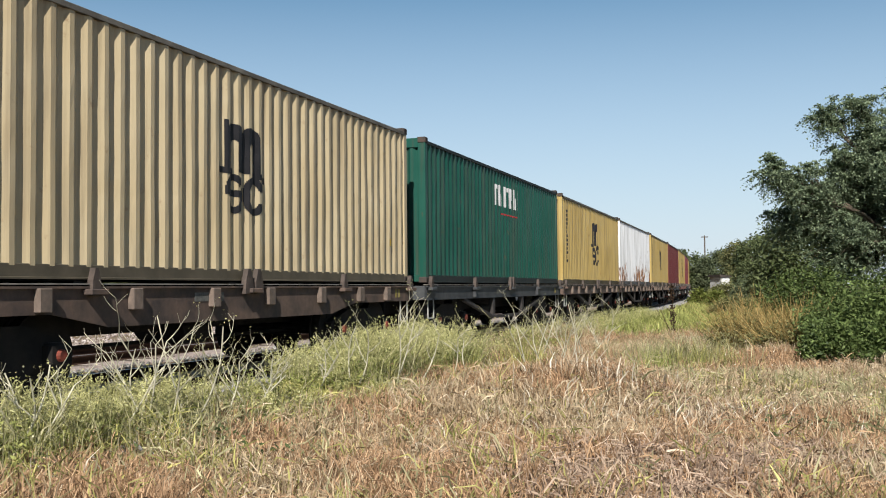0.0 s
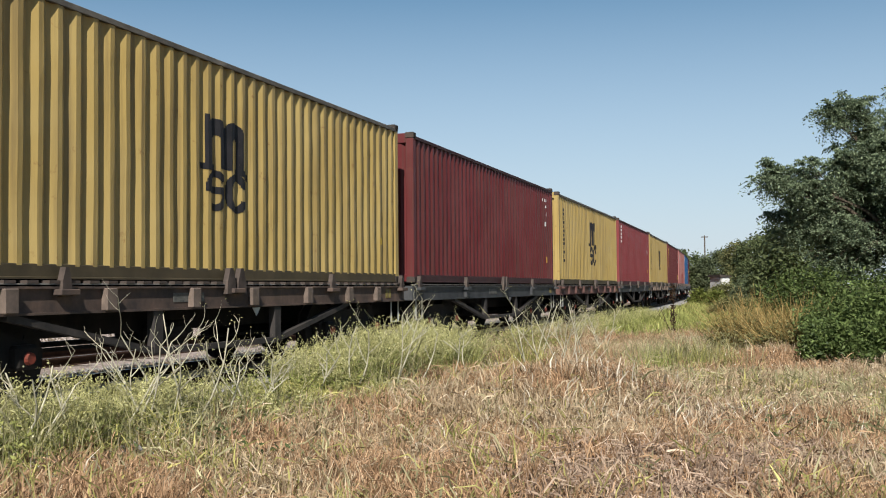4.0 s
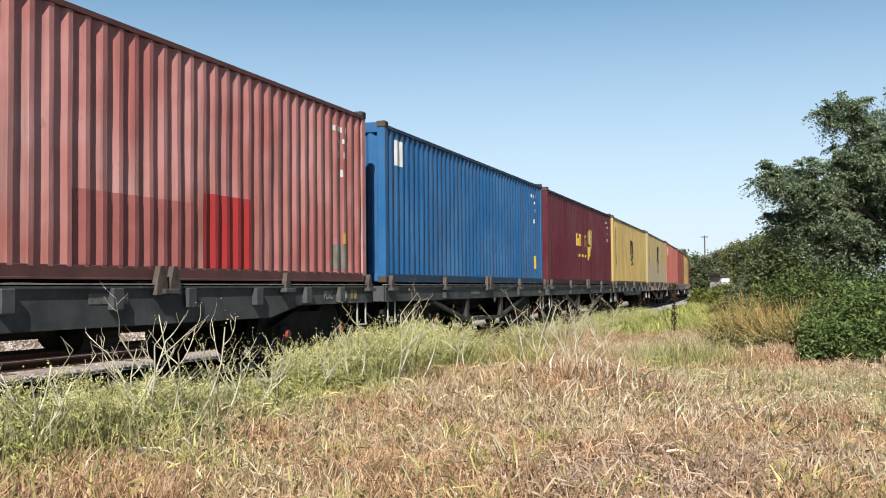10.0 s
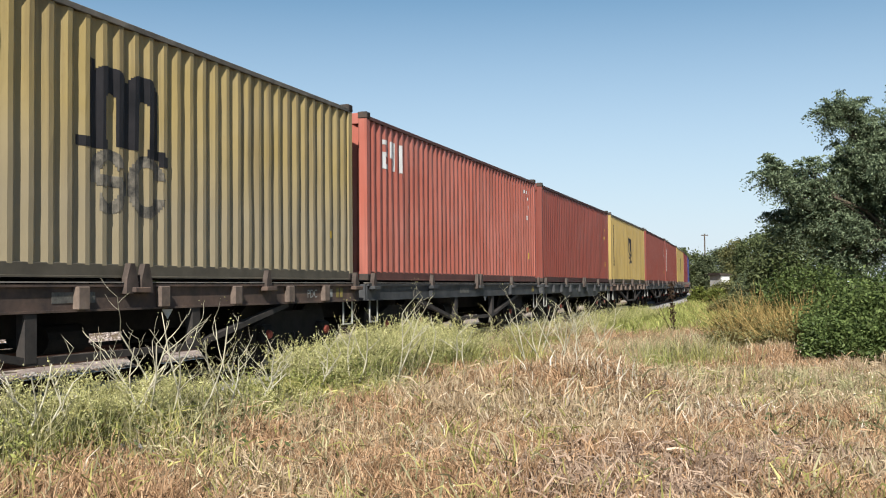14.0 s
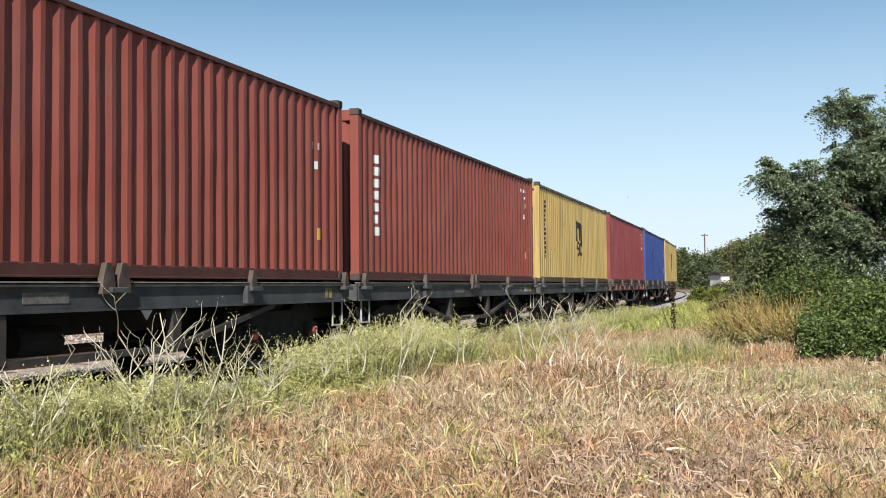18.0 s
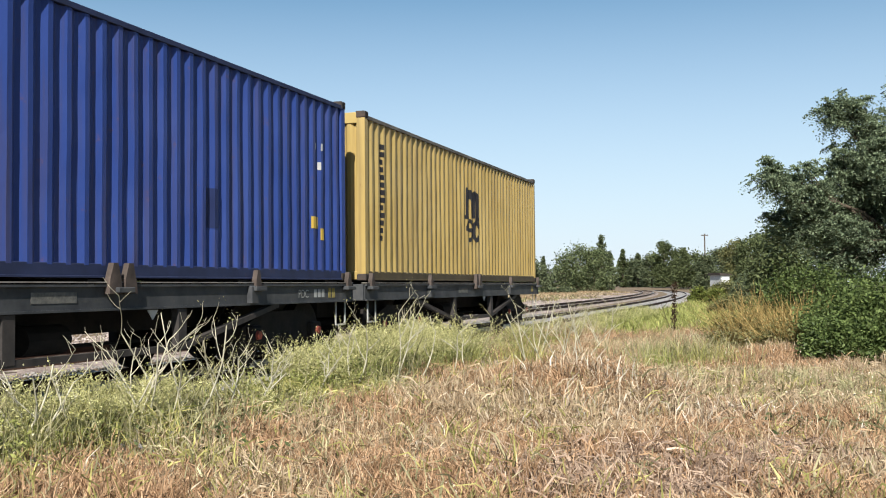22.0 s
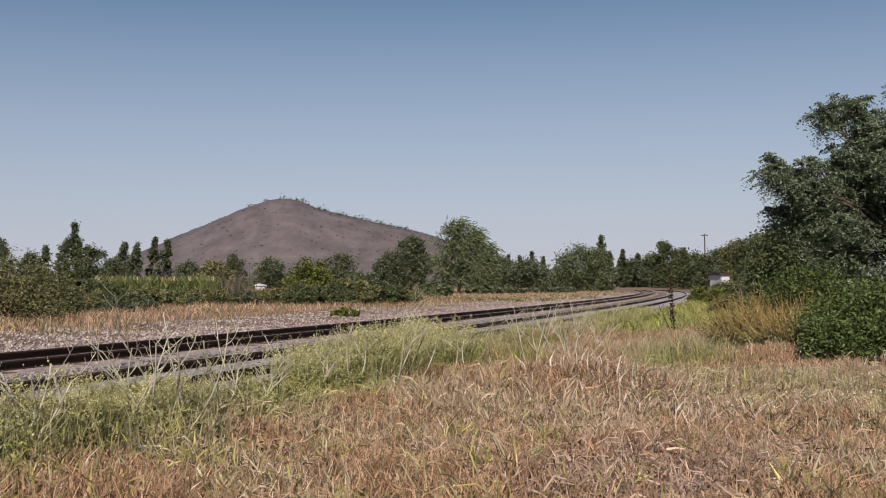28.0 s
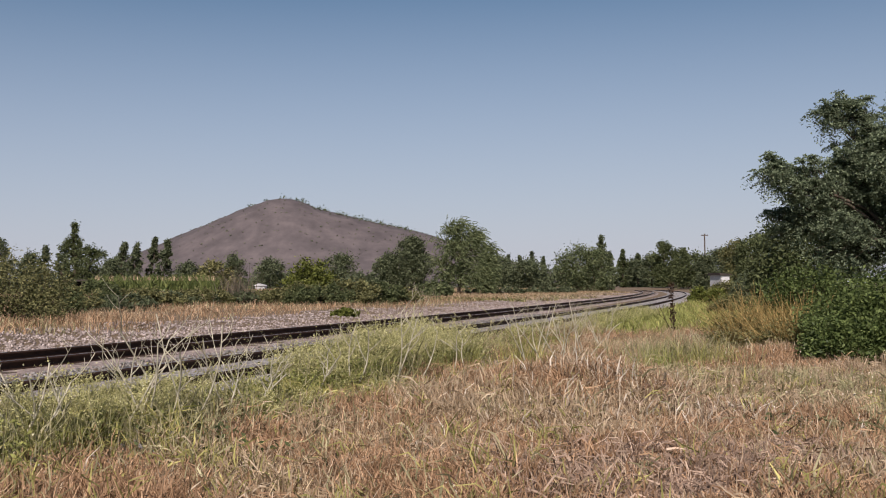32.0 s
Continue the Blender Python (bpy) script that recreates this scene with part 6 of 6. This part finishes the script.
    for r, y, h, w, form, mat in ((-0.435, 190, 9.5, 5.0, "round", LEAF_FAR), (-0.405, 215, 7.5, 5.5, "round", LEAF_FAR), (-0.375, 220, 10.0, 4.5, "poplar", LEAF_FAR), (-0.395, 210, 8.5, 3.0, "poplar", LEAF_FAR),
                                  (-0.361, 215, 12.8, 5.0, "conifer", LEAF_DARK), (-0.347, 190, 7.4, 6.5, "round", LEAF_DARK), (-0.318, 210, 8.8, 3.6, "poplar", LEAF_FAR),
                                  (-0.305, 200, 8.2, 3.2, "poplar", LEAF_FAR), (-0.288, 205, 9.6, 2.6, "poplar", LEAF_FAR), (-0.276, 190, 8.6, 2.6, "poplar", LEAF_FAR),
                                  (-0.325, 180, 5.0, 5.0, "round", LEAF_FAR), (-0.25, 170, 4.0, 5.0, "round", LEAF_FAR), (-0.205, 160, 5.0, 4.0, "round", LEAF_FAR), (-0.17, 170, 4.5, 6.0, "round", LEAF_FAR),
                                  (-0.10, 165, 5.0, 6.5, "round", LEAF_FAR), (0.055, 330, 9.0, 12.0, "round", LEAF_FAR), (0.075, 340, 9.5, 3.0, "conifer", LEAF_FAR), (0.064, 345, 10.0, 3.0, "conifer", LEAF_FAR),
                                  (0.087, 345, 11.0, 3.2, "conifer", LEAF_FAR), (0.098, 345, 9.5, 3.0, "conifer", LEAF_FAR), (0.083, 320, 7.5, 14.0, "round", LEAF_FAR), (0.045, 320, 8.0, 9.0, "round", LEAF_FAR),
                                  (0.131, 210, 8.6, 10.5, "round", LEAF_WILLOW), (0.148, 205, 8.0, 7.0, "round", LEAF_WILLOW), (0.155, 230, 12.0, 4.0, "poplar", LEAF_FAR), (0.163, 225, 8.0, 3.0, "poplar", LEAF_FAR),
                                  (0.176, 300, 10.5, 3.0, "poplar", LEAF_DARK), (0.188, 310, 8.0, 9.0, "round", LEAF_FAR), (0.191, 300, 9.5, 3.0, "poplar", LEAF_FAR), (0.204, 290, 8.5, 9.0, "round", LEAF_FAR),
                                  (0.216, 270, 11.5, 6.5, "round", LEAF_DARK), (0.229, 270, 9.5, 8.0, "round", LEAF_DARK), (0.243, 250, 9.0, 9.0, "round", LEAF_DARK), (0.236, 290, 10.5, 3.0, "poplar", LEAF_FAR),
                                  (0.2575, 122, 4.6, 2.8, "round", LEAF_FAR), (0.273, 135, 6.0, 4.2, "round", LEAF_FAR), (0.290, 125, 6.8, 4.6, "round", LEAF_HEDGE), (0.308, 100, 6.0, 4.8, "round", LEAF_DARK), (0.328, 90, 6.6, 6.0, "round", LEAF_DARK), (0.330, 60, 3.3, 3.2, "round", LEAF_DARK), (0.362, 55, 5.0, 5.0, "round", LEAF_DARK)):
        plant_tree("tree", {"poplar": "slim upright poplar at the field's end", "conifer": "dark pointed conifer at the field's end", "round": "rounded bushy tree behind the fields"}[form], "tree",
                   r * y, y, h * (1.12 if r < 0.1 else 1.05), w * (1.35 if form != "round" and r < 0 else 1.15), form, mat, 90 if form == "round" else 80, 120 if y < 140 else 62, max(0.26, 0.0023 * y), 200 + k, group="trees behind the fields", lean=0.13 if form == "poplar" and r < 0 else 0.0)
        k += 1
    # unbroken woods behind the single trees
    rr = np.random.default_rng(77)
    for name, r0, r1, y, h, n in (("far_woods", 0.03, 0.275, 370, 9.0, 9000), ("orchard_row", -0.48, -0.02, 240, 5.0, 9000)):
        rx = rr.uniform(r0, r1, n)
        dy = y + rr.uniform(-8, 8, n)
        top = h * (0.72 + 0.28 * np.sin(rx * 173) * np.sin(rx * 61 + 1) + 0.14 * np.sin(rx * 700))
        pts = np.stack([rx * dy, dy, 0.8 + top * rr.uniform(0, 1, n) ** 0.8], 1)
        co, qd = leaf_quads(pts, 0.0036 * y, rr, narrow=0.7)
        tagged(new(name, quick_mesh(name, co, qd, LEAF_FAR)), "dark unbroken row of distant trees", "woods", kind="stuff")
    # brambles and shrubs between the rubble and the fields
    for r, y, w, h, mat in ((-0.445, 33, 4.0, 3.1, LEAF_HEDGE), (-0.408, 34, 3.0, 2.4, LEAF_HEDGE), (-0.385, 40, 2.6, 1.5, LEAF_DARK), (-0.37, 46, 4.0, 1.2, LEAF_HEDGE), (-0.345, 52, 3.4, 1.5, LEAF_DARK), (-0.32, 48, 3.6, 0.9, LEAF_FAR), (-0.29, 54, 4.0, 1.2, LEAF_HEDGE), (-0.262, 56, 3.0, 0.8, LEAF_FAR), (-0.24, 58, 4.0, 1.1, LEAF_HEDGE),
                            (-0.21, 60, 3.6, 0.9, LEAF_FAR), (-0.17, 62, 4.0, 1.1, LEAF_HEDGE), (-0.145, 63, 3.2, 1.5, LEAF_HEDGE), (-0.118, 60, 4.4, 1.6, LEAF_DARK), (-0.092, 62, 4.2, 1.7, LEAF_HEDGE), (-0.066, 66, 4.2, 1.5, LEAF_DARK), (-0.045, 70, 3.4, 1.1, LEAF_HEDGE), (-0.096, 44, 1.2, 0.42, LEAF_LIME),
                            (-0.13, 84, 3.8, 3.3, LEAF_LIME), (-0.01, 100, 3.5, 1.6, LEAF_WILLOW), (0.05, 130, 8.0, 1.0, LEAF_FAR), (0.1, 150, 9.0, 1.0, LEAF_FAR), (-0.226, 110, 4.6, 3.4, LEAF_OLIVE), (-0.08, 90, 5.0, 2.2, LEAF_FAR)):
        bush("shrub", "tangled green bramble hedge at the field edge", r * y, y, w, h, mat, 60, 95, max(0.1, 0.0031 * y), 500 + k, group="hedge along the field")
        k += 1
    # crop field behind the hedge
    rr = np.random.default_rng(31)
    x, y = rr.uniform(-52, -14, 26000), rr.uniform(85, 150, 26000)
    x = np.round(x / 1.1 + 0.35 * y / 1.1) * 1.1 - 0.35 * y + rr.normal(0, 0.12, len(x))
    keep = (x / y > -0.345) & (x / y < -0.222)
    x, y = x[keep], y[keep]
    blades("crop_rows", "green maize rows in the field", x, y, 1.45, 0.12, LEAF_CROP, rr, 0.4)
    blades("crop_tassels", "pale tassels over the maize", x[::5], y[::5], 0.5, 0.05, STRAW, rr, 0.4, 1.1)
    # grey dead reeds in the hedge
    for cx, cy, sp, hh, n in ((-12.2, 60, 0.6, 2.1, 170), (-2.5, 72, 1.0, 1.3, 110), (-7.0, 68, 1.6, 1.3, 90)):
        blades("dead_reeds", "clump of grey dead reed stems", rr.normal(cx, sp, n), rr.normal(cy, sp, n), hh, 0.03, REED, rr, 0.22)
    # low sheds beyond the field
    g = thing("field_shelter", "long low shed with a dark roof edge", "shed", m=pose(-53.5, 160, 0.9))
    part("roof", prism("roof", [(-5.6, 2.0), (5.6, 2.25), (5.6, 2.4), (-5.6, 2.3)], -1.5, 1.5, DULL), g, "flat pale grey roof")
    for i in range(5):
        part("post", box("post", (-5.3 + i * 2.6, -1.4, 0), (-5.15 + i * 2.6, -1.25, 2.05), WOOD), g)
    part("back_wall", box("back_wall", (-5.5, 1.3, 0), (5.5, 1.4, 2.0), UNDER), g)
    g = thing("farm_shed", "small white farm shed with a low gable", "shed", m=pose(-0.1785 * 150, 150, 1.2))
    part("wall", box("wall", (-0.7, -1.0, 0), (0.7, 1.0, 0.75), WHITE), g)
    part("roof", prism("roof", [(-0.9, 0.75), (0.9, 0.75), (-0.2, 1.1)], -1.2, 1.2, WHITE), g, "pale sheet roof")
    # near side: thicket by the tree
    bush("bramble_bush", "dense green bramble thicket under the tree", 9.1, 20.6, 3.6, 1.75, LEAF_BRAMBLE, 240, 210, 0.086, 6)
    bush("bramble_bush", "dense green bramble thicket under the tree", 11.4, 19.8, 3.6, 1.9, LEAF_BRAMBLE, 200, 190, 0.086, 61)
    bush("bramble_bush", "taller green bramble at the thicket's edge", 8.9, 24.8, 2.6, 2.0, LEAF_BRAMBLE, 110, 150, 0.085, 62)
    broom(7.3, 24.4, 1.1, 1.4, 7)
    broom(8.1, 23.4, 1.1, 1.35, 71)
    broom(7.5, 22.6, 0.8, 0.9, 72)
    broom(7.65, 21.9, 0.8, 1.0, 73)
    broom(7.95, 25.2, 1.0, 1.35, 76)
    bush("bramble_bush", "low green bramble at the thicket's foot", 8.1, 19.2, 2.7, 1.1, LEAF_BRAMBLE, 150, 200, 0.078, 64)
    bush("low_bush", "low green bush by the line", 0.2575 * 75, 75, 2.6, 1.5, LEAF_LIME, 60, 100, 0.17, 72)
    bush("low_bush", "low grey green bush by the line", 0.284 * 48, 48, 2.4, 1.1, LEAF_HEDGE, 60, 100, 0.13, 73)
    build_locust()
    # telegraph pole
    p = thing("telegraph_pole", "weathered wooden telegraph pole with crossarm", "pole", m=pose(0.2565 * 150, 150, 0.6))
    bm = bmesh.new()
    tube(bm, (0, 0, 0), (0, 0, 8.4), 0.12, 0.09, 8)
    part("post", bm_mesh("post", bm, WOOD), p)
    part("crossarm", box("crossarm", (-0.5, -0.06, 8.1), (0.5, 0.06, 8.24), WOOD), p)
    # small white house half hidden by the trees
    h = thing("house", "small white plastered house among trees", "house", m=pose(0.2705 * 88, 88, 0.2, 0, 0, 12))
    part("wall", box("wall", (-0.4, -1.0, 0), (0.4, 1.0, 2.1), WHITE), h)
    part("roof", prism("roof", [(-0.55, 2.1), (0.55, 2.1), (0.55, 2.18), (-0.55, 2.3)], -1.15, 1.15, DULL), h)
    bush("low_bush", "dull green bush before the white house", 0.2735 * 80, 80, 2.4, 1.9, LEAF_HEDGE, 70, 100, 0.16, 74)
    bush("low_bush", "dull green bush before the white house", 0.298 * 78, 78, 2.4, 2.6, LEAF_FAR, 70, 100, 0.16, 75)


HILL = simple("scrubby hill earth", ((0.34, (0.07, 0.06, 0.06)), (0.5, (0.092, 0.078, 0.078)), (0.66, (0.118, 0.099, 0.097))), 0.035, 0.95, detail=12, bumpy=0.0)
# blue-grey from distance haze, put into the base colour
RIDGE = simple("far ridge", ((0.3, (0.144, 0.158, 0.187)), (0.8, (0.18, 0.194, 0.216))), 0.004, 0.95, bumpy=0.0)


# ---- the train's run ----
def head_at(t):
    """Where the tail end of the first container is after t seconds."""
    u = min(t, 24.0)
    a = 17.869 - 0.023646 * u - 0.036656 * u ** 2 + 0.0022079 * u ** 3 - 3.4672e-5 * u ** 4
    return a - t * PITCH


def at_s(s, z=0.0):
    """The pose of a wagon whose middle is at s."""
    x0, y0, _ = on_line(s - 4.25)
    x1, y1, _ = on_line(s + 4.25)
    return pose((x0 + x1) / 2, (y0 + y1) / 2, z, 0, 0, math.degrees(math.atan2(y1 - y0, x1 - x0)))


SLACK = {0: -0.1, 1: 0.12, 2: 0.11, 3: -0.16, 6: 0.13, 7: 0.1, 8: -0.13, 9: -0.15, 11: 0.07, 13: -0.08, 14: 0.2, 18: 0.08, 19: -0.08, 20: -0.07}    # play in the couplings
wagons, boxes_on = [], []


def build_train():
    for k, (tint, kind) in enumerate(TRAIN):
        wagons.append(build_wagon(k, k in (0, 10, 13, 16), k in (0, 2, 3, 4, 6, 8, 14, 17, 21)))
        boxes_on.append(build_container(k, tint, LABELS[kind], marks_for(k, tint)))


def build_fly(span):
    """A small dark insect: body in three pieces, and two wings."""
    t = thing("flying_insect", "small dark flying insect with clear wings", "insect", "insects over the verge")
    bm = bmesh.new()
    for x, r, ln in ((0.0, 0.2, 0.3), (-0.36, 0.18, 0.45), (0.26, 0.13, 0.16)):
        bmesh.ops.create_uvsphere(bm, u_segments=10, v_segments=6, radius=1.0, matrix=Matrix.Translation((x * span, 0, 0)) @ Matrix.Diagonal((ln * span, r * span, r * span, 1)))
    part("body", bm_mesh("body", bm, UNDER, True), t)
    for side in (-1, 1):
        o = [(0.1, 0.1), (0.18, 0.75), (-0.05, 0.95), (-0.3, 0.7), (-0.12, 0.12)]
        part("wing", mesh_of("wing", [(a * span, side * b * span, 0.14 * span + 0.1 * b * span) for a, b in o], [tuple(range(5))], GREY_PAINT), t, "thin greyish wing")
    return t


def motions():
    # insects that dart across: seconds, then across, ahead and up
    for fly, way in ((flies[0], ((0.0, -4.6, 3.2, 0.9), (0.7, -1.35, 3.0, 2.05), (0.9, -0.83, 3.0, 2.24), (1.0, -0.322, 3.0, 2.262), (1.1, 0.184, 3.0, 2.28), (1.3, 1.3, 3.1, 2.3), (1.8, 3.2, 3.3, 1.7), (3.0, 5.2, 3.6, 0.5), (32.0, 5.25, 3.6, 0.5))),
                     (flies[1], ((0.0, 6.5, 6.0, 0.6), (17.0, 6.4, 6.0, 0.6), (17.8, 1.9, 6.0, 1.9), (18.0, 1.09, 6.0, 2.02), (18.2, 0.2, 6.0, 2.05), (18.6, -2.2, 6.0, 2.4), (19.4, -4.8, 5.6, 0.9), (32.0, -4.8, 5.6, 0.85)))):
        walk(fly, [(t, pose(x, y, z, 0, 12, 0 if fly == flies[0] else 180)) for t, x, y, z in way])
    times = [i * 0.5 for i in range(65)]
    for k in range(len(TRAIN)):
        mid = [(t, head_at(t) + k * PITCH - CL / 2 + SLACK.get(k, 0.0)) for t in times]
        walk(wagons[k], [(t, at_s(s)) for t, s in mid])
        walk(boxes_on[k], [(t, at_s(s, CBOT)) for t, s in mid])
    for k, ws, ax in SPIN:
        t_in, t_out = max(0.0, k - 1.4), min(32.0, k + 1.1)
        rows, a, s_last = [], 0.0, head_at(t_in)
        f0, f1 = round(t_in * FPS), round(t_out * FPS)
        if f0 > 0:
            rows.append((0, pose(ax, 0, RAIL + 0.455)))
        for f in range(f0, f1 + 1):
            s = head_at(f / FPS)
            a += math.degrees((s - s_last) / 0.455)
            s_last = s
            rows.append((f / FPS, pose(ax, 0, RAIL + 0.455, 0, a, 0)))
        rows.append((32.0, pose(ax, 0, RAIL + 0.455, 0, a, 0)))
        walk(ws, rows)
    for ob, m, most, seed in SWAY:                       # the breeze in boughs and stalks
        rng = random.Random(seed)
        walk(ob, [(t * 0.8, m @ pose(0, 0, 0, rng.uniform(-most, most) * 0.6, rng.uniform(-most, most), 0)) for t in range(41)])


build_ground()
build_track(0.0, "near railway track on pale grey ballast", GRAVEL, False)
build_track(SPACING, "far railway track on dusty reddish ballast", GRAVEL_PINK, True)
build_train()
flies = [build_fly(0.009), build_fly(0.008)]
build_far()
build_stones()
build_weeds()
build_mustard()
build_grass()
motions()
